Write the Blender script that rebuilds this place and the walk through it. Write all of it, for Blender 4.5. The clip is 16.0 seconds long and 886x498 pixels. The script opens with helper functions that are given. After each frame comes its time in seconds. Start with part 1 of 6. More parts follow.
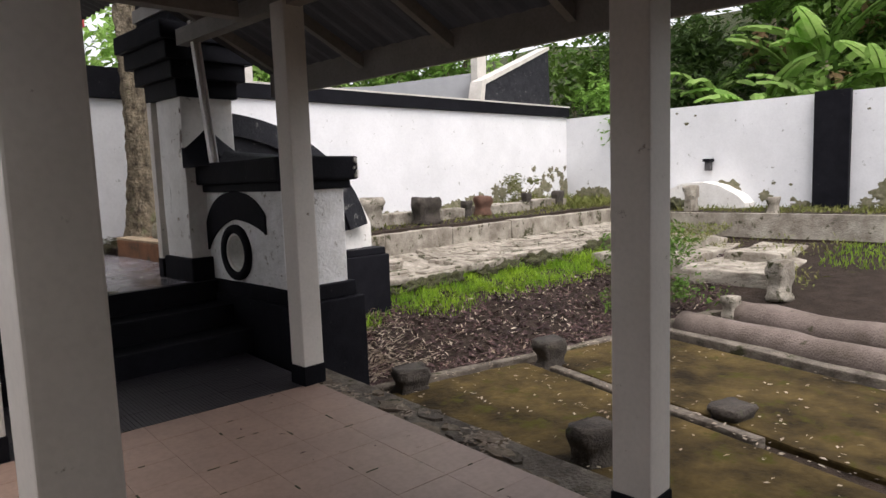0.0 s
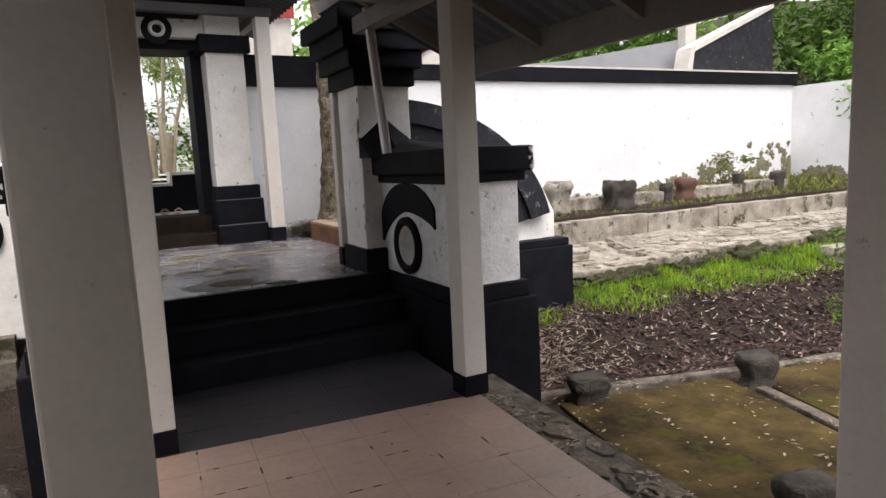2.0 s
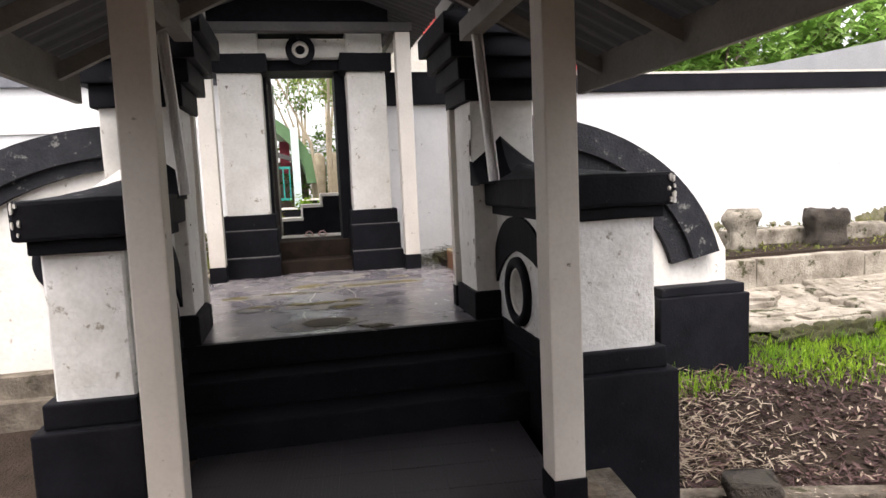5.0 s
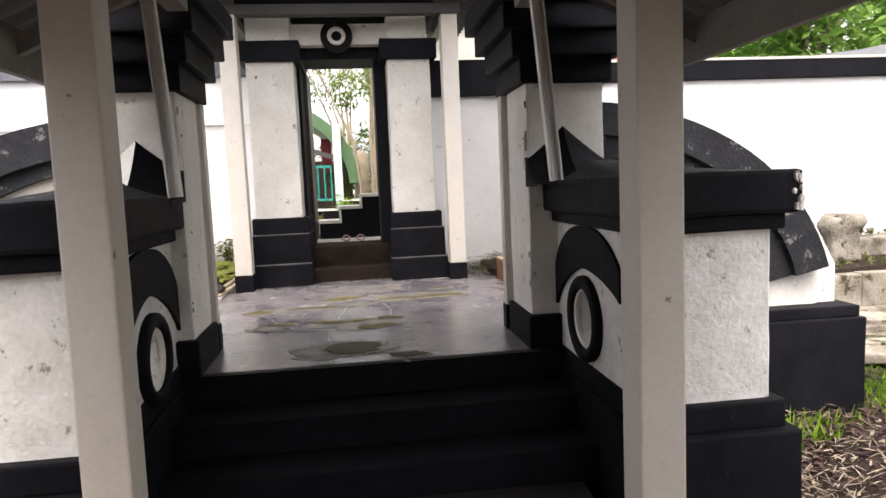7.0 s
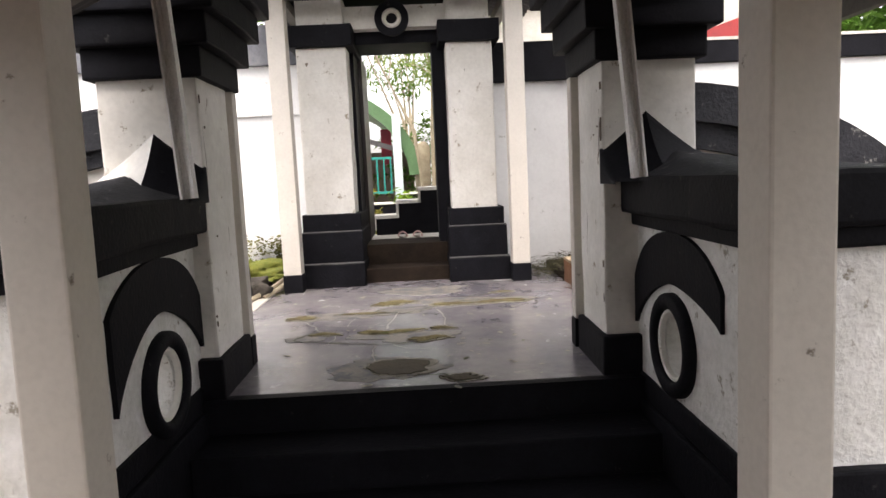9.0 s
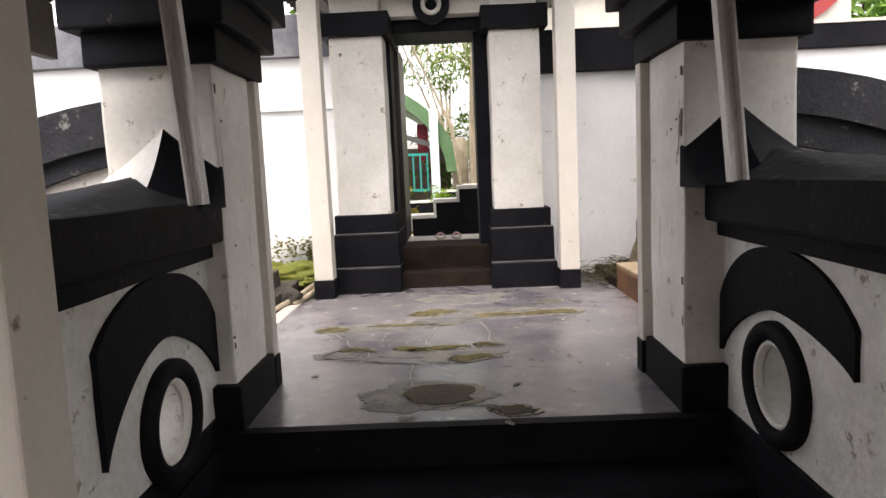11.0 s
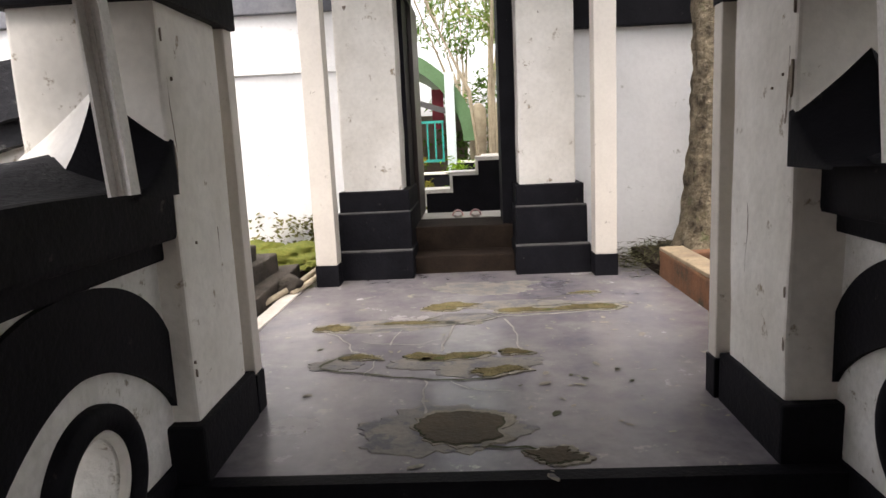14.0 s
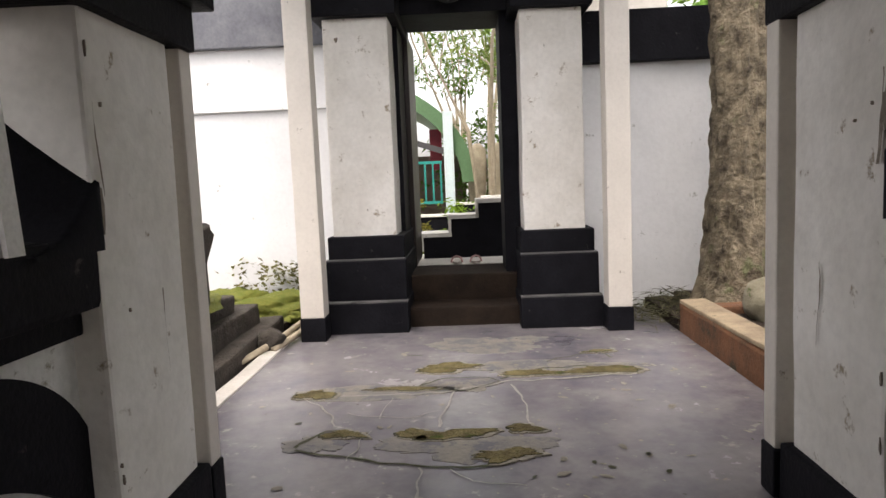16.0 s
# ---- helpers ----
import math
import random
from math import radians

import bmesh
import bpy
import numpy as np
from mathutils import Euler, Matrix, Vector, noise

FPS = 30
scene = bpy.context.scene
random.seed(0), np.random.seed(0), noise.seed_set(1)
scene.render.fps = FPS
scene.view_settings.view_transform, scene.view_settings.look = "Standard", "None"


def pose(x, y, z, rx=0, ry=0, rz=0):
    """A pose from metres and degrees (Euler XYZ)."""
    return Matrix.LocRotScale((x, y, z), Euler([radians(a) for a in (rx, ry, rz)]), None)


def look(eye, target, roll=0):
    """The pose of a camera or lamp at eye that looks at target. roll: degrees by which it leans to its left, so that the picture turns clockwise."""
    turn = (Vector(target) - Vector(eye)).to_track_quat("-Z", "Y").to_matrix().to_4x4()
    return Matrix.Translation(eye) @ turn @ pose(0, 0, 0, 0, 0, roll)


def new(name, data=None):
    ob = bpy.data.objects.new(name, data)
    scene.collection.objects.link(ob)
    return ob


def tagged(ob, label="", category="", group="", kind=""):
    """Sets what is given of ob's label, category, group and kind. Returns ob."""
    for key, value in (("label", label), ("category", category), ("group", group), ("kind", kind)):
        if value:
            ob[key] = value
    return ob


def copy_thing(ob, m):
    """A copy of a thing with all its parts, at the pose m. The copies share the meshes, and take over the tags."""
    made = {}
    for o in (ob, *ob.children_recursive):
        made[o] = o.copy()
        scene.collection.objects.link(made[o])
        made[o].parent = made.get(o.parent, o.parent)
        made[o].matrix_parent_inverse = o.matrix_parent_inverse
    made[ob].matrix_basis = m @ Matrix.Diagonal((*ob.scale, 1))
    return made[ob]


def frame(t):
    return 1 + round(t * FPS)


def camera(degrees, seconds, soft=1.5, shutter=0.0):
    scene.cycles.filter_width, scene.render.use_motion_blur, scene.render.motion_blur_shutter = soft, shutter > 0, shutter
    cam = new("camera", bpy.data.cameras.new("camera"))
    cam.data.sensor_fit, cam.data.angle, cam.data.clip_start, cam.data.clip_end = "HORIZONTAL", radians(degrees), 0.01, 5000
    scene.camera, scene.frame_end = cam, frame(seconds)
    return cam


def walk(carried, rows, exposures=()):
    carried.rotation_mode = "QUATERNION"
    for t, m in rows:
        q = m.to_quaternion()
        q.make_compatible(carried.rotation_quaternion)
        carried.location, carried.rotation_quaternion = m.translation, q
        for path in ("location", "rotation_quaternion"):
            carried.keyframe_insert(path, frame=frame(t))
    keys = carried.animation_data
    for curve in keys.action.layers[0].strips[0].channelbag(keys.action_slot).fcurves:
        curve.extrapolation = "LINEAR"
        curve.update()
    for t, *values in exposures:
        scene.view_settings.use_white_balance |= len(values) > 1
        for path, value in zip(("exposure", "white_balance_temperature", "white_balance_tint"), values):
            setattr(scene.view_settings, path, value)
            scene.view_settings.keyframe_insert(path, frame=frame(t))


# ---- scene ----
cam = camera(67.5, 16.0)
PATH = [
    (0, (-1.320, 0.492, 1.464), (0.091, 1.892, 1.240), -2.1),
    (0.5, (-1.180, 0.488, 1.525), (0.061, 2.039, 1.289), -2.6),
    (1, (-1.022, 0.506, 1.533), (0.064, 2.165, 1.274), -3.2),
    (1.5, (-0.929, 0.608, 1.535), (0.069, 2.320, 1.267), -3.2),
    (2, (-0.908, 0.74, 1.578), (0.025, 2.487, 1.301), -2.7),
    (2.5, (-0.756, 0.853, 1.572), (0.078, 2.651, 1.309), -2.6),
    (3, (-0.522, 0.815, 1.611), (0.171, 2.674, 1.354), -2.7),
    (3.5, (-0.381, 0.881, 1.639), (0.227, 2.769, 1.385), -2.6),
    (4, (-0.31, 1.052, 1.637), (0.256, 2.955, 1.398), -2.4),
    (4.2, (-0.254, 1.109, 1.627), (0.277, 3.025, 1.403), -2.4),
    (6.5, (0.12, 1.927, 1.657), (0.398, 3.897, 1.457), -2.8),
    (7, (0.122, 2.134, 1.636), (0.378, 4.108, 1.436), -2.5),
    (7.5, (0.15, 2.277, 1.641), (0.359, 4.255, 1.438), -2.6),
    (8, (0.225, 2.405, 1.663), (0.353, 4.389, 1.445), -2.6),
    (8.5, (0.249, 2.563, 1.638), (0.332, 4.55, 1.425), -2.8),
    (9, (0.233, 2.664, 1.667), (0.29, 4.651, 1.446), -2.7),
    (9.5, (0.236, 2.773, 1.676), (0.261, 4.762, 1.459), -2.8),
    (12, (0.149, 3.393, 1.702), (0.062, 5.376, 1.454), -2.8),
    (12.5, (0.165, 3.542, 1.682), (0.052, 5.521, 1.415), -3.1),
    (13, (0.18, 3.651, 1.71), (0.047, 5.622, 1.398), -3.0),
    (13.5, (0.192, 3.747, 1.707), (0.056, 5.715, 1.381), -3.0),
    (14, (0.141, 3.807, 1.717), (0.048, 5.779, 1.395), -2.7),
    (14.5, (0.093, 3.881, 1.709), (0.049, 5.857, 1.406), -2.4),
    (15, (0.079, 3.965, 1.685), (0.051, 5.948, 1.421), -2.4),
    (15.5, (0.065, 4.062, 1.711), (0.017, 6.048, 1.472), -2.0),
    (16, (0.117, 4.268, 1.723), (0.037, 6.256, 1.52), -2.4),
]
walk(cam, [(t, look(eye, target, roll)) for t, eye, target, roll in PATH], [(0, 1.22, 6600, 15), (2.5, 1.52, 6650, 15), (8, 2.02, 6950, 15), (12.5, 2.02, 7000, 15), (16, 1.68, 6950, 15)])

# ---- world, sun, exposure ----
world = bpy.data.worlds.new("sky")
scene.world = world
world.use_nodes = True
wn = world.node_tree
sky = wn.nodes.new("ShaderNodeTexSky")
sky.sky_type, sky.sun_disc = "NISHITA", False
sky.sun_elevation, sky.sun_rotation = radians(65), radians(197)
sky.air_density, sky.dust_density, sky.ozone_density = 1.0, 4.0, 1.0
soften = wn.nodes.new("ShaderNodeHueSaturation")
soften.inputs["Saturation"].default_value = 0.25
wn.links.new(sky.outputs[0], soften.inputs["Color"])
wn.links.new(soften.outputs[0], wn.nodes["Background"].inputs[0])
wn.nodes["Background"].inputs[1].default_value = 0.15
sun = new("sun", bpy.data.lights.new("sun", "SUN"))
sun.data.energy, sun.data.angle, sun.data.color = 0.4, radians(60), (1.0, 0.96, 0.9)
sun.matrix_world = look((0, 0, 20), (1.5, 5.0, 20 - 11.4))

# ---- materials ----


def mat(name, base, second=None, rough=0.8, scale=3.0, fine=60.0, bump=0.2, stain=None, amount=0.5, stain_scale=6.0, metal=0.0, detail=6.0, bump_dist=0.01, vary=0.0, spec=0.5, grit=0.35):
    """A surface with broad variation, fine grain, relief and, if given, stains with a shape of their own."""
    m = bpy.data.materials.new(name)
    m.use_nodes = True
    nt = m.node_tree
    bsdf = nt.nodes["Principled BSDF"]
    co = nt.nodes.new("ShaderNodeTexCoord")
    second = second or tuple(c * 0.75 for c in base)
    n1 = nt.nodes.new("ShaderNodeTexNoise")
    n1.inputs["Scale"].default_value, n1.inputs["Detail"].default_value, n1.inputs["Roughness"].default_value = scale, detail, 0.65
    n2 = nt.nodes.new("ShaderNodeTexNoise")
    n2.inputs["Scale"].default_value, n2.inputs["Detail"].default_value = fine, 3.0
    geo = nt.nodes.new("ShaderNodeNewGeometry")
    for n in (n1, n2):
        nt.links.new(geo.outputs["Position"], n.inputs["Vector"])
    ramp = nt.nodes.new("ShaderNodeMapRange")
    ramp.inputs["From Min"].default_value, ramp.inputs["From Max"].default_value = 0.35, 0.68
    nt.links.new(n1.outputs["Fac"], ramp.inputs["Value"])
    mix = nt.nodes.new("ShaderNodeMix")
    mix.data_type = "RGBA"
    mix.inputs["A"].default_value, mix.inputs["B"].default_value = (*base, 1), (*second, 1)
    nt.links.new(ramp.outputs[0], mix.inputs["Factor"])
    out = mix.outputs["Result"]
    grain = nt.nodes.new("ShaderNodeMix")
    grain.data_type, grain.blend_type = "RGBA", "MULTIPLY"
    grain.inputs["Factor"].default_value = grit
    gm = nt.nodes.new("ShaderNodeMapRange")
    gm.inputs["From Min"].default_value, gm.inputs["From Max"].default_value, gm.inputs["To Min"].default_value = 0.3, 0.6, 0.6
    nt.links.new(n2.outputs["Fac"], gm.inputs["Value"])
    nt.links.new(out, grain.inputs["A"])
    nt.links.new(gm.outputs[0], grain.inputs["B"])
    out = grain.outputs["Result"]
    if stain:
        n3 = nt.nodes.new("ShaderNodeTexNoise")
        n3.inputs["Scale"].default_value, n3.inputs["Detail"].default_value, n3.inputs["Roughness"].default_value = stain_scale, 9.0, 0.7
        nt.links.new(geo.outputs["Position"], n3.inputs["Vector"])
        cut = nt.nodes.new("ShaderNodeMapRange")
        cut.inputs["From Min"].default_value, cut.inputs["From Max"].default_value = 0.78 - amount * 0.35, 0.84 - amount * 0.35
        nt.links.new(n3.outputs["Fac"], cut.inputs["Value"])
        smix = nt.nodes.new("ShaderNodeMix")
        smix.data_type = "RGBA"
        smix.inputs["B"].default_value = (*stain, 1)
        nt.links.new(cut.outputs[0], smix.inputs["Factor"])
        nt.links.new(out, smix.inputs["A"])
        out = smix.outputs["Result"]
    if vary:
        info = nt.nodes.new("ShaderNodeObjectInfo")
        isl = nt.nodes.new("ShaderNodeMath")
        isl.operation = "ADD"
        nt.links.new(info.outputs["Random"], isl.inputs[0])
        nt.links.new(geo.outputs["Random Per Island"], isl.inputs[1])
        vm = nt.nodes.new("ShaderNodeMapRange")
        vm.inputs["From Max"].default_value = 2.0
        vm.inputs["To Min"].default_value, vm.inputs["To Max"].default_value = 1 - vary, 1 + vary
        nt.links.new(isl.outputs[0], vm.inputs["Value"])
        hs = nt.nodes.new("ShaderNodeHueSaturation")
        nt.links.new(vm.outputs[0], hs.inputs["Value"])
        nt.links.new(out, hs.inputs["Color"])
        out = hs.outputs["Color"]
    nt.links.new(out, bsdf.inputs["Base Color"])
    bsdf.inputs["Metallic"].default_value, bsdf.inputs["Specular IOR Level"].default_value = metal, spec
    rr = nt.nodes.new("ShaderNodeMapRange")
    rr.inputs["To Min"].default_value, rr.inputs["To Max"].default_value = max(0.02, rough - 0.12), min(1.0, rough + 0.1)
    nt.links.new(n1.outputs["Fac"], rr.inputs["Value"])
    nt.links.new(rr.outputs[0], bsdf.inputs["Roughness"])
    bp = nt.nodes.new("ShaderNodeBump")
    bp.inputs["Strength"].default_value, bp.inputs["Distance"].default_value = bump, bump_dist
    add = nt.nodes.new("ShaderNodeMath")
    add.operation = "MULTIPLY_ADD"
    add.inputs[1].default_value = 0.4
    nt.links.new(n2.outputs["Fac"], add.inputs[0])
    nt.links.new(n1.outputs["Fac"], add.inputs[2])
    nt.links.new(add.outputs[0], bp.inputs["Height"])
    nt.links.new(bp.outputs[0], bsdf.inputs["Normal"])
    return m


WHITE = mat("white_limewash", (0.81, 0.79, 0.745), (0.67, 0.645, 0.59), 0.85, 2.6, 30, 0.5, (0.30, 0.25, 0.18), 0.47, 9.0, grit=0.2)
WHITE_ROUGH = mat("white_rough_plaster", (0.82, 0.81, 0.79), (0.66, 0.65, 0.61), 0.9, 8.0, 40, 0.8, (0.33, 0.30, 0.25), 0.52, 13.0, bump_dist=0.018, grit=0.24, detail=9.0)
WALLWHITE = mat("white_wall_paint", (0.755, 0.757, 0.76), (0.665, 0.667, 0.67), 0.85, 1.2, 30, 0.4, (0.24, 0.24, 0.2), 0.42, 6.0, grit=0.12)
POST = mat("cream_post_paint", (0.69, 0.645, 0.58), (0.61, 0.57, 0.51), 0.6, 2.0, 50, 0.2, (0.22, 0.18, 0.14), 0.38, 12.0, grit=0.14)
DISCGREY = mat("grey_cement_disc", (0.36, 0.345, 0.32), (0.26, 0.245, 0.225), 0.9, 8.0, 70, 0.6, (0.14, 0.12, 0.1), 0.4, 14.0)
# ledge tops: dust, plus the light they catch, put into the grey
DUSTLIT = mat("dusty_lit_ledge", (0.11, 0.105, 0.105), (0.06, 0.058, 0.06), 0.8, 6.0, 60, 0.4, (0.02, 0.02, 0.022), 0.5, 9.0)
BLACK = mat("black_wall_paint", (0.007, 0.007, 0.009), (0.013, 0.013, 0.0165), 0.6, 4.0, 60, 0.5, (0.05, 0.048, 0.046), 0.38, 11.0, spec=0.07)
JOINT = mat("tile_joint_cement", (0.29, 0.215, 0.17), (0.18, 0.14, 0.115), 0.9, 3.0, 50, 0.4, (0.09, 0.07, 0.055), 0.4, 5.0)
DARKTILE = mat("dark_ribbed_tile", (0.026, 0.023, 0.026), (0.05, 0.045, 0.048), 0.45, 2.0, 60, 0.3, (0.16, 0.14, 0.13), 0.36, 6.0, spec=0.5)
BLACKOLD = mat("worn_black_paint", (0.014, 0.014, 0.018), (0.03, 0.031, 0.036), 0.75, 5.0, 50, 0.6, (0.17, 0.17, 0.16), 0.52, 10.0, bump_dist=0.03, spec=0.2, detail=9.0)
# for the added walls behind the start; pale to bounce light forward
BOUNCEWALL = mat("bounce_white_plaster", (0.66, 0.63, 0.58), (0.55, 0.52, 0.47), 0.9, 2.0, 40, 0.3)
PALESTONE = mat("bleached_terrace_stone", (0.42, 0.385, 0.32), (0.15, 0.125, 0.10), 0.95, 3.2, 45, 1.0, (0.06, 0.058, 0.03), 0.62, 4.0, bump_dist=0.03, detail=9.0, spec=0.2)
MOUND = mat("pinkish_brown_cement", (0.20, 0.16, 0.14), (0.11, 0.088, 0.072), 0.95, 2.6, 50, 0.9, (0.055, 0.05, 0.03), 0.52, 4.0, bump_dist=0.03, spec=0.2)
FLOOR = mat("grey_cement_screed", (0.125, 0.117, 0.138), (0.27, 0.25, 0.252), 0.25, 2.6, 18, 0.16, (0.33, 0.315, 0.29), 0.49, 10.0, detail=10.0)
PATCH = mat("eroded_sandy_cement", (0.20, 0.165, 0.075), (0.07, 0.055, 0.025), 0.95, 11.0, 80, 1.0, (0.055, 0.075, 0.012), 0.58, 14.0, bump_dist=0.03, spec=0.2)
TILE = mat("pinkish_floor_tile", (0.40, 0.270, 0.205), (0.31, 0.215, 0.17), 0.45, 1.1, 40, 0.06, (0.22, 0.165, 0.13), 0.36, 5.0, vary=0.05)
CEMENT = mat("weathered_cement", (0.20, 0.172, 0.138), (0.06, 0.05, 0.04), 0.95, 5.5, 50, 0.9, (0.040, 0.040, 0.018), 0.6, 3.0, bump_dist=0.03, spec=0.2)
STONE = mat("lichen_stone", (0.40, 0.365, 0.305), (0.11, 0.092, 0.07), 0.95, 4.2, 45, 1.0, (0.040, 0.042, 0.018), 0.66, 5.2, bump_dist=0.03, vary=0.12, detail=9.0, spec=0.2)
GRAVE = mat("dark_grave_stone", (0.028, 0.023, 0.018), (0.075, 0.062, 0.05), 0.95, 9.0, 60, 1.0, (0.045, 0.05, 0.02), 0.5, 7.0, bump_dist=0.03)
REDSTONE = mat("reddish_brick_stone", (0.15, 0.08, 0.055), (0.09, 0.055, 0.042), 0.95, 9.0, 60, 0.9, (0.06, 0.05, 0.04), 0.45, 9.0, spec=0.2)
SLAB = mat("mossy_slab", (0.013, 0.008, 0.003), (0.10, 0.070, 0.024), 0.9, 2.3, 22, 1.0, (0.046, 0.042, 0.006), 0.66, 2.6, detail=10.0, bump_dist=0.02, spec=0.15)
SOIL = mat("damp_soil", (0.042, 0.030, 0.023), (0.022, 0.016, 0.012), 0.95, 5.0, 60, 1.0, (0.05, 0.06, 0.015), 0.35, 1.6, bump_dist=0.04, spec=0.15)
BRICK = mat("worn_brick_kerb", (0.20, 0.095, 0.05), (0.10, 0.06, 0.04), 0.95, 5.0, 60, 0.9, (0.06, 0.05, 0.035), 0.58, 5.0, detail=9.0, spec=0.2)
ROOF = mat("grey_fibre_sheet", (0.06, 0.058, 0.06), (0.085, 0.08, 0.08), 0.8, 3.0, 40, 0.3, (0.03, 0.028, 0.025), 0.4, 3.0)
TIMBER = mat("grey_painted_timber", (0.27, 0.25, 0.225), (0.2, 0.185, 0.165), 0.7, 3.0, 50, 0.25, (0.12, 0.1, 0.085), 0.3, 7.0)
DOORWOOD = mat("dark_brown_door_wood", (0.022, 0.015, 0.013), (0.035, 0.022, 0.018), 0.45, 5.0, 60, 0.3)
STEPDARK = mat("worn_dark_step", (0.014, 0.0095, 0.007), (0.032, 0.022, 0.016), 0.85, 5.0, 60, 0.6, (0.10, 0.075, 0.05), 0.36, 7.0, spec=0.15)
ALU = mat("dull_aluminium", (0.84, 0.83, 0.81), (0.74, 0.73, 0.71), 0.4, 6.0, 90, 0.1)
BARK = mat("rough_tree_bark", (0.34, 0.28, 0.19), (0.045, 0.033, 0.02), 0.95, 9.0, 30, 1.0, (0.16, 0.165, 0.08), 0.56, 3.2, bump_dist=0.10, detail=10.0)
PALEBARK = mat("pale_smooth_bark", (0.42, 0.36, 0.26), (0.3, 0.25, 0.18), 0.9, 8.0, 50, 0.6, (0.12, 0.12, 0.06), 0.3, 8.0)
MOSS = mat("green_moss", (0.10, 0.125, 0.012), (0.17, 0.175, 0.03), 1.0, 14.0, 90, 1.0, (0.05, 0.035, 0.02), 0.4, 10.0, bump_dist=0.03)
GREENRAIL = mat("turquoise_metal_paint", (0.02, 0.30, 0.25), (0.02, 0.25, 0.21), 0.4, 5.0, 60, 0.1)
AWNING = mat("green_sheet_roof", (0.10, 0.20, 0.09), (0.08, 0.16, 0.07), 0.5, 4.0, 40, 0.1)
REDCLOTH = mat("dark_red_cloth", (0.16, 0.015, 0.025), (0.1, 0.012, 0.02), 0.9, 5.0, 60, 0.3)
REDROOF = mat("red_painted_board", (0.35, 0.03, 0.03), (0.25, 0.03, 0.03), 0.6, 4.0, 50, 0.1)
GREYWALL = mat("grey_gable_wall", (0.30, 0.31, 0.32), (0.25, 0.26, 0.27), 0.9, 1.5, 40, 0.3, (0.2, 0.2, 0.2), 0.3, 3.0)
SANDAL = mat("pink_rubber", (0.62, 0.38, 0.36), (0.55, 0.33, 0.32), 0.6, 8.0, 60, 0.1)
SOLE = mat("pale_foam_sole", (0.55, 0.5, 0.45), (0.45, 0.4, 0.36), 0.8, 8.0, 60, 0.1)
PALE = mat("sun_bleached_slab", (0.62, 0.59, 0.54), (0.5, 0.47, 0.42), 0.9, 4.0, 50, 0.4)


def leaf_mat(name, a, b, trans=0.35, vary=0.35):
    m = mat(name, a, b, 0.7, 2.0, 20, 0.1, vary=vary, spec=0.25)
    nt = m.node_tree
    bsdf = nt.nodes["Principled BSDF"]
    tr = nt.nodes.new("ShaderNodeBsdfTranslucent")
    src = bsdf.inputs["Base Color"].links[0].from_socket
    nt.links.new(src, tr.inputs["Color"])
    ms = nt.nodes.new("ShaderNodeMixShader")
    ms.inputs[0].default_value = trans
    nt.links.new(bsdf.outputs[0], ms.inputs[1])
    nt.links.new(tr.outputs[0], ms.inputs[2])
    nt.links.new(ms.outputs[0], nt.nodes["Material Output"].inputs[0])
    return m


BANANA = leaf_mat("banana_leaf", (0.18, 0.36, 0.06), (0.33, 0.46, 0.15), 0.5)
DRYLEAF = leaf_mat("dry_leaf", (0.30, 0.20, 0.10), (0.22, 0.14, 0.07), 0.2)
LEAF = leaf_mat("bush_leaf", (0.06, 0.13, 0.02), (0.12, 0.2, 0.035))
GRASS = leaf_mat("bright_grass", (0.27, 0.42, 0.03), (0.12, 0.25, 0.02), 0.35, 0.5)
LITTER = leaf_mat("fallen_leaves", (0.030, 0.016, 0.017), (0.13, 0.078, 0.072), 0.1, 0.85)
DARKLEAF = leaf_mat("dark_foliage", (0.03, 0.06, 0.016), (0.065, 0.11, 0.025))

# ---- builders ----


def box(bm, x0, x1, y0, y1, z0, z1, bevel=0.0):
    vs = [bm.verts.new(p) for p in ((x0, y0, z0), (x1, y0, z0), (x1, y1, z0), (x0, y1, z0), (x0, y0, z1), (x1, y0, z1), (x1, y1, z1), (x0, y1, z1))]
    fs = [bm.faces.new([vs[i] for i in f]) for f in ((0, 3, 2, 1), (4, 5, 6, 7), (0, 1, 5, 4), (1, 2, 6, 5), (2, 3, 7, 6), (3, 0, 4, 7))]
    if bevel:
        es = list({e for f in fs for e in f.edges})
        bmesh.ops.bevel(bm, geom=es, offset=bevel, segments=2, affect="EDGES", profile=0.6)
    return bm


def boxes(*dims, bevel=0.0):
    bm = bmesh.new()
    for d in dims:
        box(bm, *d, bevel=bevel)
    return bm


def rough_box(x0, x1, y0, y1, z0, z1, cell=0.12, amp=0.012, bevel=0.012, seed=0):
    """A hand-plastered box: subdivided, bevelled and slightly uneven."""
    bm = bmesh.new()
    n = [max(1, min(14, round(d / cell))) for d in (x1 - x0, y1 - y0, z1 - z0)]
    box(bm, x0, x1, y0, y1, z0, z1, bevel=bevel)
    big = max(n)
    long_edges = [e for e in bm.edges if e.calc_length() > cell * 1.5]
    if big > 1:
        bmesh.ops.subdivide_edges(bm, edges=long_edges, cuts=min(6, big - 1), use_grid_fill=True)
    for v in bm.verts:
        d = noise.noise_vector(v.co * 2.3 + Vector((seed, 0, 0))) + 0.5 * noise.noise_vector(v.co * 7.0)
        v.co += d * amp
    return bm


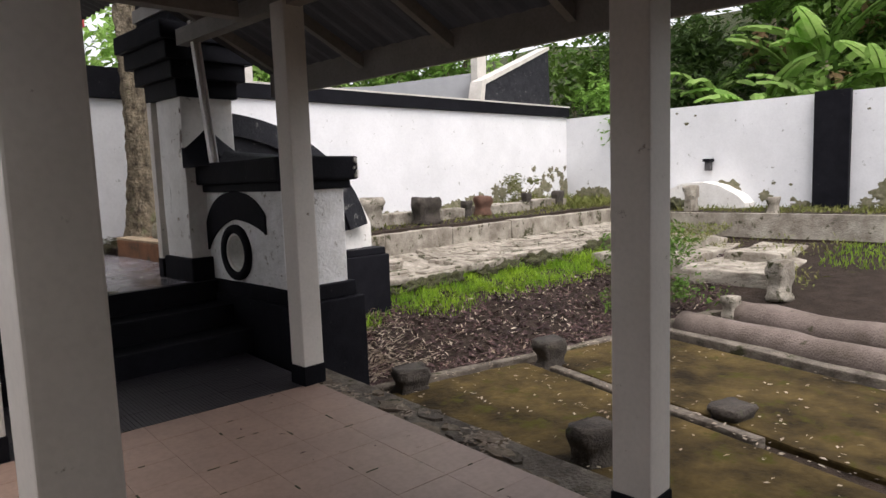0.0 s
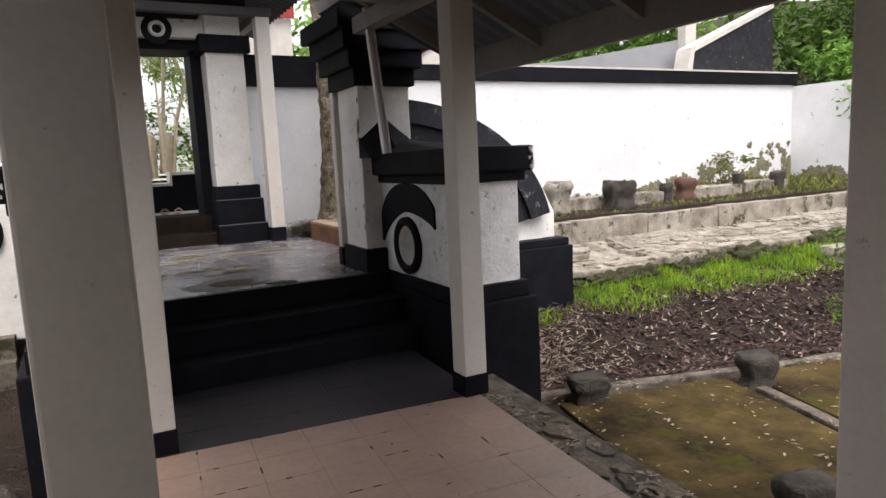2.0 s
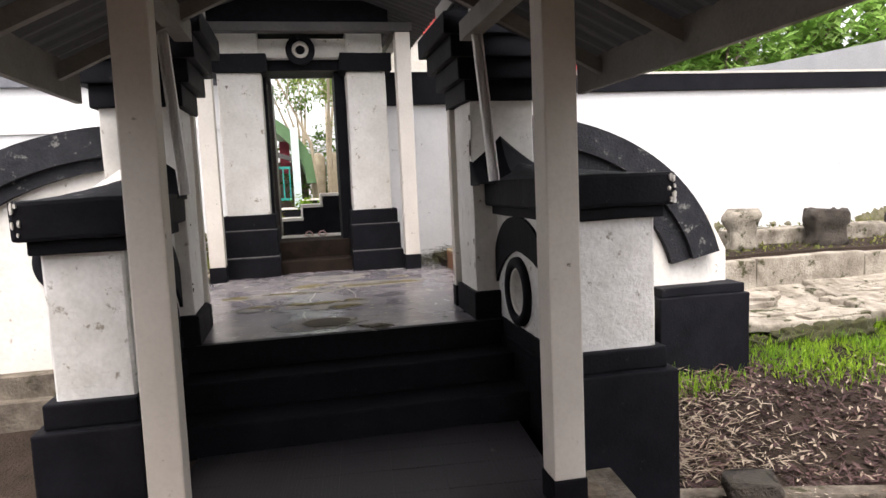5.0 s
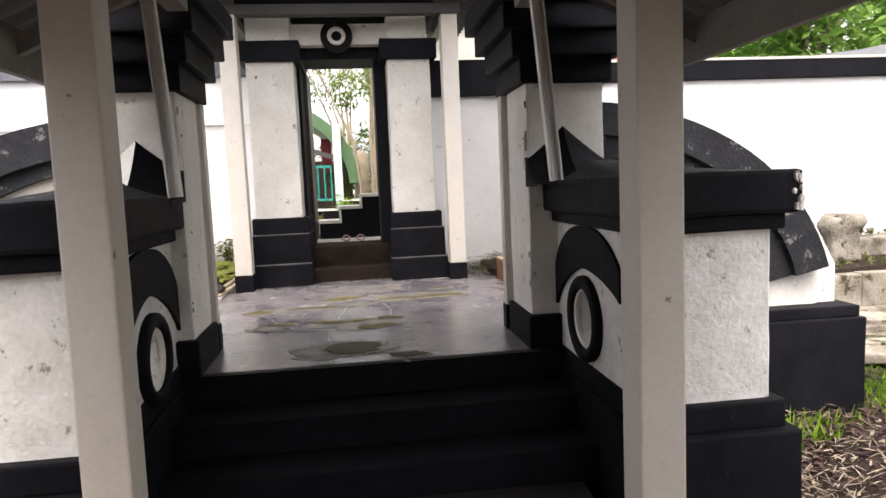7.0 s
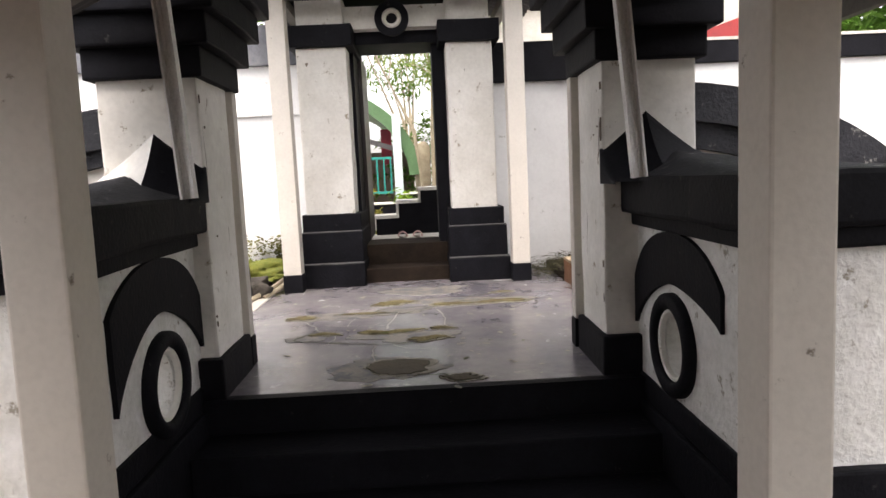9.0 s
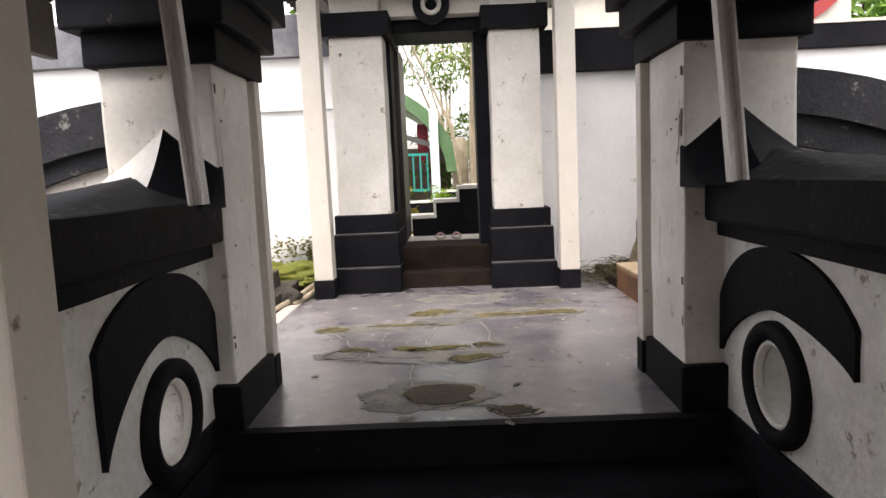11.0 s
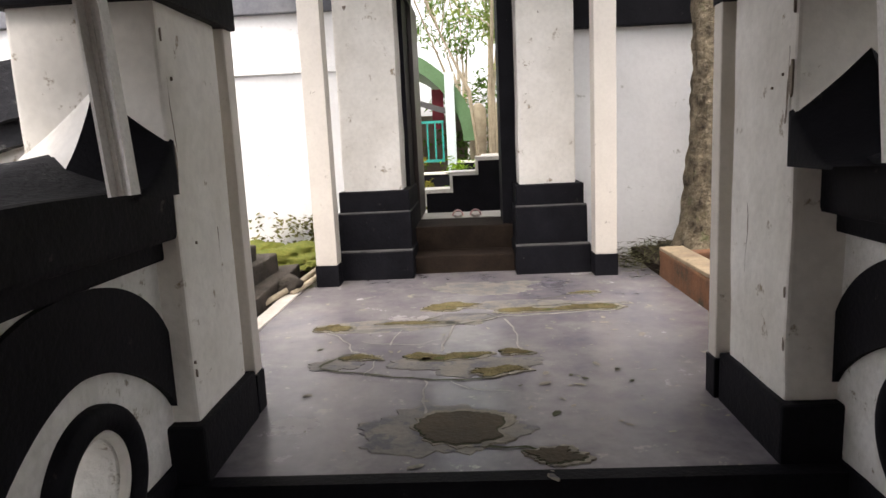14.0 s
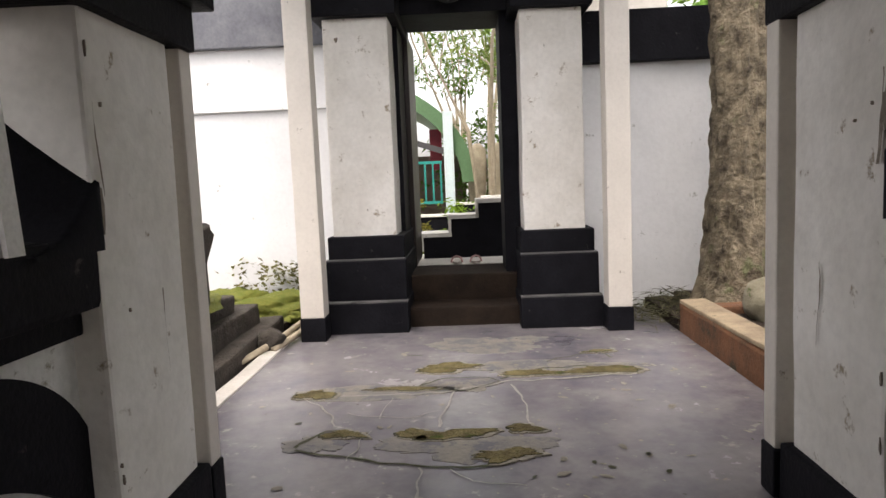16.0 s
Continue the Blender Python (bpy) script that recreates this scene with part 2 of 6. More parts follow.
def extrude_poly(pts, axis, a, b):
    """A prism: 2D points (u, w) in the plane across the axis, from a to b along it. axis 'y': u = x, w = z; 'x': u = y, w = z; 'z': u = x, w = y."""
    bm = bmesh.new()

    def at(p, k):
        return {"y": (p[0], k, p[1]), "x": (k, p[0], p[1]), "z": (p[0], p[1], k)}[axis]
    lo = [bm.verts.new(at(p, a)) for p in pts]
    hi = [bm.verts.new(at(p, b)) for p in pts]
    bm.faces.new(lo)
    bm.faces.new(hi)
    for i in range(len(pts)):
        bm.faces.new((lo[i - 1], lo[i], hi[i], hi[i - 1]))
    bmesh.ops.recalc_face_normals(bm, faces=bm.faces)
    return bm


def tube(bm, pts, radii, sides=8):
    """A tapered tube through points."""
    rings = []
    for i, p in enumerate(pts):
        p = Vector(p)
        d = (Vector(pts[min(i + 1, len(pts) - 1)]) - Vector(pts[max(i - 1, 0)])).normalized()
        u = d.orthogonal().normalized()
        w = d.cross(u)
        r = radii[i] if isinstance(radii, (list, tuple)) else radii
        rings.append([bm.verts.new(p + r * (math.cos(a) * u + math.sin(a) * w)) for a in (2 * math.pi * k / sides for k in range(sides))])
    for a, b in zip(rings, rings[1:]):
        best = min(range(sides), key=lambda s: (a[0].co - b[s].co).length)
        for k in range(sides):
            bm.faces.new((a[k], a[(k + 1) % sides], b[(k + 1 + best) % sides], b[(k + best) % sides]))
    bm.faces.new(rings[0][::-1])
    bm.faces.new(rings[-1])
    return bm


def ring(bm, c, axis, r0, r1, d0, d1, sides=40, sx=1.0):
    """A flat ring with depth; it faces along -axis. sx squashes its width."""
    loops = []
    for r, d in ((r0, d0), (r0, d1), (r1, d1), (r1, d0)):
        lp = []
        for k in range(sides):
            a = 2 * math.pi * k / sides
            u, w = r * math.cos(a) * sx, r * math.sin(a)
            lp.append(bm.verts.new((c[0] + u, d, c[2] + w) if axis == "y" else (d, c[1] + u, c[2] + w)))
        loops.append(lp)
    for i in range(4):
        a, b = loops[i], loops[(i + 1) % 4]
        for k in range(sides):
            bm.faces.new((a[k], a[(k + 1) % sides], b[(k + 1) % sides], b[k]))
    bmesh.ops.recalc_face_normals(bm, faces=bm.faces)
    return bm


def disc(bm, c, axis, r, d0, d1, sides=40, sx=1.0):
    pts = [(r * math.cos(2 * math.pi * k / sides) * sx, r * math.sin(2 * math.pi * k / sides)) for k in range(sides)]
    lo, hi = ([bm.verts.new((c[0] + u, d, c[2] + w) if axis == "y" else (d, c[1] + u, c[2] + w)) for u, w in pts] for d in (d0, d1))
    bm.faces.new(lo)
    bm.faces.new(hi)
    for i in range(sides):
        bm.faces.new((lo[i - 1], lo[i], hi[i], hi[i - 1]))
    bmesh.ops.recalc_face_normals(bm, faces=bm.faces)
    return bm


def tyre(c, axis, r0, r1, d0, d1, sides=48):
    """A rounded ring that stands proud of a face, from depth d0 to d1 along the axis."""
    bm = bmesh.new()
    prof = [(r0, d0)] + [((r0 + r1) / 2 - (r1 - r0) / 2 * math.cos(math.pi * k / 8), d0 + (d1 - d0) * (0.55 + 0.45 * math.sin(math.pi * k / 8))) for k in range(9)] + [(r1, d0)]
    loops = []
    for r, d in prof:
        pts = [(r * math.cos(2 * math.pi * k / sides), r * math.sin(2 * math.pi * k / sides)) for k in range(sides)]
        loops.append([bm.verts.new((c[0] + u, d, c[2] + w) if axis == "y" else (d, c[1] + u, c[2] + w)) for u, w in pts])
    for a, b in zip(loops, loops[1:]):
        for k in range(sides):
            bm.faces.new((a[k], a[(k + 1) % sides], b[(k + 1) % sides], b[k]))
    bmesh.ops.recalc_face_normals(bm, faces=bm.faces)
    return bm


def bored_prism(pts, c, r, axis, a, b, amp=0.006, seed=0):
    """A hand-plastered prism over a polygon, with a round hole right through it; axis as in extrude_poly."""
    angles = {2 * math.pi * k / 56 for k in range(56)}
    angles |= {math.atan2(p[1] - c[1], p[0] - c[0]) % (2 * math.pi) for p in pts}
    rim = []
    for t in sorted(angles):
        du, dw = math.cos(t), math.sin(t)
        best = None
        for p, q in zip(pts, pts[1:] + pts[:1]):
            eu, ew = q[0] - p[0], q[1] - p[1]
            den = du * ew - dw * eu
            if abs(den) < 1e-9:
                continue
            k = ((p[0] - c[0]) * ew - (p[1] - c[1]) * eu) / den
            m = ((p[0] - c[0]) * dw - (p[1] - c[1]) * du) / den
            if k > 0 and -1e-6 <= m <= 1 + 1e-6 and (best is None or k < best):
                best = k
        rim.append((du, dw, best))
    bm = bmesh.new()
    bev = 0.012
    sgn = 1 if b > a else -1
    long = [0.0, 0.25, 0.5, 0.75, 1.0]
    prof = [(0.0, a + sgn * 0.014), (0.03, a)] + [(f, a) for f in (0.2, 0.45, 0.7, 0.9)] + [(None, a)]
    prof += [(1.0, a + sgn * bev + (b - a - 2 * sgn * bev) * f) for f in long]
    prof += [(None, b)] + [(f, b) for f in (0.9, 0.7, 0.45, 0.2, 0.03)] + [(0.0, b - sgn * 0.014)]
    prof += [(0.0, b + (a - b) * f) for f in (0.25, 0.5, 0.75)]
    grid = []
    for du, dw, far in rim:
        row = []
        for f, d in prof:
            k = far - bev if f is None else r + (far - r) * f
            u, w = c[0] + du * k, c[1] + dw * k
            p = Vector({"y": (u, d, w), "x": (d, u, w), "z": (u, w, d)}[axis])
            p += amp * (noise.noise_vector(p * 2.3 + Vector((seed, 0, 0))) + 0.6 * noise.noise_vector(p * 8.0))
            row.append(bm.verts.new(p))
        grid.append(row)
    for g, h in zip(grid, grid[1:] + grid[:1]):
        for k in range(len(prof)):
            j = (k + 1) % len(prof)
            bm.faces.new((g[k], g[j], h[j], h[k]))
    bmesh.ops.recalc_face_normals(bm, faces=bm.faces)
    return bm


def mesh_of(name, bm, material, smooth=False):
    me = bpy.data.meshes.new(name)
    bm.to_mesh(me)
    bm.free()
    me.materials.append(material)
    if smooth:
        me.shade_smooth()
    return me


def part(name, bm, material, parent, label="", smooth=False):
    ob = new(name, mesh_of(name, bm, material, smooth))
    ob.parent = parent
    return tagged(ob, label)


def thing(name, label, category, group="", kind=""):
    return tagged(new(name), label, category, group, kind)


def solid(name, bm, material, label, category, group="", kind="", smooth=False):
    return tagged(new(name, mesh_of(name, bm, material, smooth)), label, category, group, kind)


def structure(name, bm, material, label, category):
    return solid(name, bm, material, label, category, kind="structure")


# ---- plan ----
LOW, UP, GARDEN = 0.14, 0.645, -0.42      # walkway, courtyard and garden levels
CX = 0.27                                   # the walkway's middle
TURNED = pose(0.2, 4.2, 0, 0, 0, -5) @ pose(-0.2, -4.2, 0)    # the walkway lies a little askew
STEP_Y = 5.78                               # edge of the courtyard floor
# ---- ground and floors ----
def ease(v, a, b):
    return min(1.0, max(0.0, (v - a) / (b - a)))


def height(x, y):
    """The ground: low beside the walkway, rising to the terraces by the walls."""
    if x > 0.2:
        z = GARDEN + 0.47 * ease(y, 4.9, 6.6) + 0.22 * ease(y, 6.6, 7.5) + 0.42 * ease(y, 7.52, 7.6) + 0.1 * ease(y, 7.6, 9.6)
        e = GARDEN + 0.22 * ease(x, 6.2, 7.6) + 0.35 * ease(x, 7.6, 10.4) + 0.45 * ease(x, 10.5, 10.6)
        z = max(z, e)
    else:
        z = -0.1 + 0.28 * ease(y, 5.6, 6.2) + 0.52 * ease(y, 6.6, 7.1)
    return z + 0.02 * noise.noise((x * 0.9, y * 0.9, 0)) + 0.012 * noise.noise((x * 4, y * 4, 3))


bm = bmesh.new()
xs = sorted({-300, -120, -50, -25, *[-14 + 0.45 * i for i in range(70)], 25, 50, 120, 300})
ys = sorted({-300, -120, -50, -25, *[-9 + 0.45 * i for i in range(40)], 11, 14, 20, 30, 50, 120, 300})
ys = sorted({*ys, 4.9, 6.6, 7.5, 7.53, 7.61})
xs = sorted({*xs, 7.6, 10.49, 10.61, -1.3, 1.75, -1.31, 1.76})
gv = [[bm.verts.new((x, y, height(x, y))) for x in xs] for y in ys]
for j in range(len(ys) - 1):
    for i in range(len(xs) - 1):
        mx, my = (xs[i] + xs[i + 1]) / 2, (ys[j] + ys[j + 1]) / 2
        bm.faces.new((gv[j][i], gv[j][i + 1], gv[j + 1][i + 1], gv[j + 1][i]))
# keep the soil under the built floors
for v in bm.verts:
    if (-1.305 < v.co.x < 1.755 or -3.3 < v.co.x < 1.755 and v.co.y < 2.5) and -8 < v.co.y < 12.5:
        v.co.z = min(v.co.z, -0.6)
structure("ground", bm, SOIL, "damp brown garden soil with moss", "ground")

# walkway slab with its tiles
walkway = structure("floor_walkway", boxes((-3.15, 1.075, -8, 2.6, LOW - 0.4, LOW - 0.012), (-0.86, 1.075, 2.6, 5.28, LOW - 0.4, LOW - 0.012)), JOINT, "cement bed of the covered walkway", "floor")
walkway.matrix_world = TURNED
edge = structure("floor_edge", rough_box(1.08, 1.45, -8, 4.66, GARDEN - 0.1, 0.05, 0.3, 0.02), CEMENT, "mossy cement strip beside the walkway", "kerb")
edge.matrix_world = TURNED
re_ = random.Random(17)
CRUST = mat("buff_cement_crust", (0.23, 0.185, 0.135), (0.10, 0.08, 0.06), 0.95, 9.0, 50, 0.8, (0.05, 0.045, 0.025), 0.5, 8.0, bump_dist=0.02, spec=0.2)
for i in range(30):
    y, w = 0.6 + 3.9 * i / 30 + re_.uniform(-0.05, 0.05), re_.uniform(0.05, 0.16)
    x = re_.uniform(1.13, 1.40)
    bm = bmesh.new()
    n = 11
    rim = [(x + w * 0.6 * math.cos(2 * math.pi * k / n) * re_.uniform(0.6, 1.2), y + w * math.sin(2 * math.pi * k / n) * re_.uniform(0.6, 1.2)) for k in range(n)]
    top = [bm.verts.new((u, v, 0.056 + re_.uniform(0.0, 0.012))) for u, v in rim]
    low = [bm.verts.new((u, v, 0.0)) for u, v in rim]
    bm.faces.new(top)
    for k in range(n):
        bm.faces.new((low[k - 1], low[k], top[k], top[k - 1]))
    part("crust", bm, CRUST if i % 3 else CEMENT, edge)
# courtyard floor
structure("floor_courtyard", boxes((-1.16, 1.52, STEP_Y, 9.72, UP - 0.7, UP)), FLOOR, "grey cement courtyard floor, cracked and patched", "floor")
steps = thing("gate_steps", "black painted cement steps up to the courtyard", "steps")
rise = (UP - LOW) / 3
for i in range(2):
    part("step", boxes((-0.84, 1.29, STEP_Y - 0.30 * (2 - i), STEP_Y - 0.002 if i else STEP_Y - 0.302, LOW - 0.02, LOW + rise * (i + 1)), bevel=0.012), BLACK, steps)
part("top_riser", boxes((-0.86, 1.30, STEP_Y - 0.015, STEP_Y + 0.05, LOW + 0.1, UP + 0.002)), BLACK, steps)

# ---- enclosure walls ----
WALL_Y, WALL_X = 9.65, 12.25
wall_r = structure("wall_back_right", boxes((1.02, WALL_X, WALL_Y, WALL_Y + 0.25, -0.6, 2.70)), WALLWHITE, "white painted enclosure wall with moss at its foot", "wall")
part("coping", boxes((1.0, WALL_X + 0.05, WALL_Y - 0.06, WALL_Y + 0.31, 2.70, 2.92), bevel=0.01), BLACK, wall_r, "black coping")
part("coping_step", boxes((0.99, 2.6, WALL_Y - 0.09, WALL_Y, 2.585, 2.98), bevel=0.012), BLACK, wall_r, "black stepped coping")
part("coping_top", boxes((1.0, WALL_X + 0.05, WALL_Y - 0.07, WALL_Y + 0.32, 2.92, 2.95)), PALE, wall_r, "pale capping")
wall_e = structure("wall_east", boxes((WALL_X, WALL_X + 0.25, -12, WALL_Y + 0.25, -0.6, 2.67)), WALLWHITE, "white wall with peeling paint and moss", "wall")
part("pilaster", boxes((WALL_X - 0.14, WALL_X, 3.66, 4.24, 0.0, 2.70), bevel=0.01), BLACK, wall_e, "black pilaster")
wall_l = structure("wall_back_left", boxes((-9, -0.9, 10.0, 10.25, -0.4, 2.42), (-9, -0.9, 10.04, 10.22, 2.42, 2.92)), WALLWHITE, "white two-tier enclosure wall", "wall")
part("coping", boxes((-9, -0.9, 9.97, 10.28, 2.92, 3.34), bevel=0.01), mat("faded_slate_paint", (0.10, 0.105, 0.125), (0.19, 0.195, 0.21), 0.85, 3.0, 40, 0.4, (0.05, 0.05, 0.055), 0.4, 5.0), wall_l, "faded slate-black coping")
part("ledge", boxes((-9, -0.9, 9.965, 10.0, 2.385, 2.43), bevel=0.006), WALLWHITE, wall_l)
structure("wall_west", boxes((-9.25, -9, -12, 10.25, -0.4, 2.67)), WALLWHITE, "white enclosure wall", "wall")
structure("wall_south", boxes((-9.25, WALL_X + 0.25, -12.25, -12, -0.6, 2.67)), WALLWHITE, "white enclosure wall", "wall")


# ---- posts ----
def make_post(label, h, w, shoe):
    p = thing("roof_post", label, "post", "roof posts")
    part("shaft", boxes((-w / 2, w / 2, -w / 2, w / 2, shoe, h), bevel=0.008), POST, p)
    part("shoe", boxes((-w / 2 - 0.006, w / 2 + 0.006, -w / 2 - 0.006, w / 2 + 0.006, 0, shoe), bevel=0.006), BLACK, p, "black painted foot")
    return p


walk_post = make_post("cream painted square post on the walkway", 2.41, 0.15, 0.125)
walk_post.location = (1.05, 4.13, LOW)
copy_thing(walk_post, pose(-0.70, 4.32, LOW, 0, 0.5, 0))
side_post = make_post("broad cream painted square post of the walkway", 2.5, 0.165, 0.125)
side_post.location = (1.02, 1.74, 0.05)
for x, y in ((-0.93, 2.02), (1.02, -1.0), (-0.93, -1.0), (1.02, -3.7), (-0.93, -3.7)):
    copy_thing(side_post, pose(x, y, 0.05 if x > 0 else LOW - 0.012))
court_post = make_post("cream painted square post in the courtyard", 2.65, 0.165, 0.165)
court_post.location = (-0.99, 8.85, UP)
for x, y in ((1.145, 8.9),):
    copy_thing(court_post, pose(x, y, UP))
gate_post = make_post("slim cream post beside the gate pier", 2.2, 0.085, 0.165)
gate_post.location = (1.128, 6.43, UP)
copy_thing(gate_post, pose(-0.808, 6.40, UP))


# ---- gate ----
def half_gate(s, inner, outer, pier_in, f, b, yc, zr, rr, near, near_tip, far_tip, foot_z, label):
    """One half of the split gate. s = +1 on the right, -1 on the left; x given for the inner and outer face of the wing."""
    g = thing("gate_pier", label, "gate", "gate halves")
    lo, hi = min(inner, outer), max(inner, outer)
    part("plinth", rough_box(lo - (0.03 if s > 0 else 0.09), hi + (0.09 if s > 0 else 0.03), f - 0.09, b + 0.5, -0.55, foot_z - 0.11, 0.3, 0.006), BLACK, g, "black plinth")
    part("plinth_ledge", rough_box(lo - (0.012 if s > 0 else 0.045), hi + (0.045 if s > 0 else 0.012), f - 0.045, b + 0.4, foot_z - 0.11, foot_z + 0.01, 0.3, 0.004), BLACK, g)
    part("wing_body", bored_prism([(f, foot_z), (b + 0.3, foot_z), (b + 0.3, 1.40), (f, 1.40)], (yc, zr), rr * 0.6, "x", lo, hi, 0.006, s), WHITE_ROUGH, g, "rough white plaster")
    part("cap_lip", rough_box(lo - 0.035, hi + 0.035, f - 0.045, b - 0.004, 1.385, 1.455, 0.3, 0.005), BLACK, g)
    part("cap_slab", rough_box(lo - 0.08, hi + 0.08, f - 0.09, b + 0.3, 1.45, 1.63, 0.16, 0.009, 0.02), BLACK, g, "black cap")
    # low hipped cap top
    n = 14

    def dome(name, x0, x1, xa, y0, y1, top, power, hips, material, note):
        bm = bmesh.new()
        rows = []
        for j in range(n + 1):
            v = j / n
            row = []
            for i in range(n + 1):
                x = x0 + (x1 - x0) * i / n
                u = (xa - x) / (xa - x0) if x < xa else (x - xa) / (x1 - xa)
                k = max(u, 1 - v) if hips else 1 - (1 - u) * v ** 0.8
                row.append(bm.verts.new((x, y0 + (y1 - y0) * v, 1.625 + top * max(0.0, 1 - k) ** power)))
            rows.append(row)
        for j in range(n):
            for i in range(n):
                bm.faces.new((rows[j][i], rows[j][i + 1], rows[j + 1][i + 1], rows[j + 1][i]))
        part(name, bm, material, g, note, smooth=True)
    pc = pier_in + s * 0.21
    dome("cap_top", lo - 0.06, hi + 0.06, pc + s * 0.12, f - 0.07, b + 0.02, 0.12, 1.4, True, BLACKOLD, "low worn black cap top")
    # concave horn that sweeps up to a point against the pier
    def horn(name, near_x, far_x, foot, power, material, note):
        bm, m, rows = bmesh.new(), 12, []
        for j in range(m + 1):
            v = j / m
            row = []
            for i in range(m + 1):
                u = i / m
                x = near_x + (far_x - near_x) * u
                top = foot + (0.315 - foot) * (1 - u) ** power
                row.append(bm.verts.new((x, b - 0.40 * (1 - v) * (1 - 0.35 * u) + 0.012, 1.60 + (0.03 + top) * v ** 1.9)))
            rows.append(row)
        for p, q in zip(rows, rows[1:]):
            for i in range(m):
                bm.faces.new((p[i], p[i + 1], q[i + 1], q[i]))
        low = [bm.verts.new((v.co.x, v.co.y, 1.59)) for v in rows[-1]]
        for i in range(m):
            bm.faces.new((rows[-1][i], rows[-1][i + 1], low[i + 1], low[i]))
        edge = [r[-1] for r in rows]
        low2 = [bm.verts.new((v.co.x, v.co.y, 1.59)) for v in edge]
        for i in range(m):
            bm.faces.new((edge[i], edge[i + 1], low2[i + 1], low2[i]))
        bmesh.ops.recalc_face_normals(bm, faces=bm.faces)
        part(name, bm, material, g, note, smooth=True)
    apex = pier_in + s * 0.215
    horn("cap_horn", apex, pier_in - s * 0.012, 0.125, 1.1, BLACK, "pointed black horn against the pier")
    horn("horn_side", apex, pier_in + s * 0.62, 0.02, 1.25, WHITE if s < 0 else BLACK, "white sweep of the horn" if s < 0 else "dark sweep of the horn")
    # inner panel: arched band, ring and bore
    d = -s
    ya, far = yc - 0.02, b - 0.006
    outer_, inn = [], []
    for k in range(33):
        y = near + (far - near) * k / 32
        u = abs(y - ya) / 0.53
        outer_.append((y, 0.98 + 0.405 * max(0.0, 1 - u ** 2.2) ** 0.5))
        tip, half = (near_tip, ya - near) if y < ya else (far_tip, far - ya)
        u = min(1.0, abs(y - ya) / half)
        inn.append((y, tip + (1.165 - tip) * (1 - u ** 1.7) ** 0.8))
    part("arch_band", extrude_poly(outer_ + inn[::-1], "x", inner - d * 0.004, inner + d * 0.02), BLACK, g, "black arched band")
    part("ring", tyre((0, yc, zr), "x", rr * 0.69, rr, inner - d * 0.004, inner + d * 0.045), BLACK, g, "raised black ring", smooth=True)
    part("ring_rim", tyre((0, yc, zr), "x", rr * 0.60, rr * 0.695, inner - d * 0.004, inner + d * 0.022), WHITE, g, "chipped white rim", smooth=True)
    # pier
    p0, p1 = sorted((pier_in, pier_in + s * 0.46))
    part("pier_foot", rough_box(p0 - 0.028, p1 + 0.03, b - 0.05, b + 0.5, 0.0, 0.84, 0.3, 0.005), BLACK, g)
    part("pier", rough_box(p0, p1, b, b + 0.47, 0.83, 2.18, 0.16, 0.006), WHITE, g, "white pier")
    for i in range(4):
        e = 0.04 + 0.055 * i
        part("cornice", rough_box(p0 - e, p1 + e, b - e, b + 0.56 + e, 2.17 + 0.14 * i, 2.17 + 0.14 * (i + 1) + 0.004, 0.3, 0.005), BLACK, g)
    part("pier_top", rough_box(p0 - 0.06, p1 + 0.06, b - 0.06, b + 0.6, 2.73, 3.0, 0.3, 0.01), BLACK, g)
    # curved wing wall behind
    b = 5.92

    def arc(r, k, m=20):
        a = math.pi / 2 * k / m
        return (pier_in + s * 0.35 + s * (1.88 * r) * math.sin(a) ** 0.97, 0.55 + 1.56 * r * math.cos(a) ** 0.93 if k < m else 0.55)
    m = 20
    o = [arc(1.0, k) for k in range(m + 1)]
    i_ = [arc(0.78 if s > 0 else 0.815, k) for k in range(m + 1)]
    rc = CX + 0.05 + s * 1.98 if s > 0 else -1.66
    part("arc_wall", bored_prism([(o[0][0], 0.4), *[arc(0.97, k) for k in range(m + 1)], (arc(0.97, m)[0], 0.4)], (rc, 1.19), 0.145, "y", b + 0.42, b + 0.68, 0.005, 3 * s), WHITE, g, "white curved wall")
    part("arc_band", extrude_poly(o[:m - 2] + i_[:m - 2][::-1], "y", b + 0.36, b + 0.74), BLACKOLD, g, "worn black curved coping")
    r_ = [arc(0.87, k) for k in range(m + 1)]
    part("arc_rib", extrude_poly(o[:m - 2] + r_[:m - 2][::-1], "y", b + 0.31, b + 0.79), BLACKOLD, g)
    part("arc_ring", tyre((rc, 0, 1.19), "y", 0.16, 0.222, b + 0.425, b + 0.375), BLACK, g, "raised black ring", smooth=True)
    part("arc_ring_rim", tyre((rc, 0, 1.19), "y", 0.143, 0.161, b + 0.425, b + 0.40), DISCGREY, g, "bare cement rim", smooth=True)
    q0, q1 = sorted((pier_in + s * 1.6, pier_in + s * 2.42))
    part("end_block", rough_box(q0, q1, b + 0.25, b + 0.85, -0.55, 0.60, 0.3, 0.008), BLACK, g, "black end block")
    part("end_ledge", rough_box(q0 + 0.03, q1 - 0.03, b + 0.28, b + 0.82, 0.6, 0.68, 0.3, 0.005), BLACK, g)
    w0, w1 = sorted((pier_in + s * 1.8, pier_in + s * 2.33))
    part("end_foot", extrude_poly([(w0, 0.68), (w1, 0.68), (w1, 0.95), ((w0 + w1) / 2 + 0.1 * s, 1.25), (w0, 1.3)] if s > 0 else [(w1, 0.68), (w0, 0.68), (w0, 0.95), ((w0 + w1) / 2 - 0.1, 1.25), (w1, 1.3)], "y", b + 0.45, b + 0.66), WHITE, g)
    return g


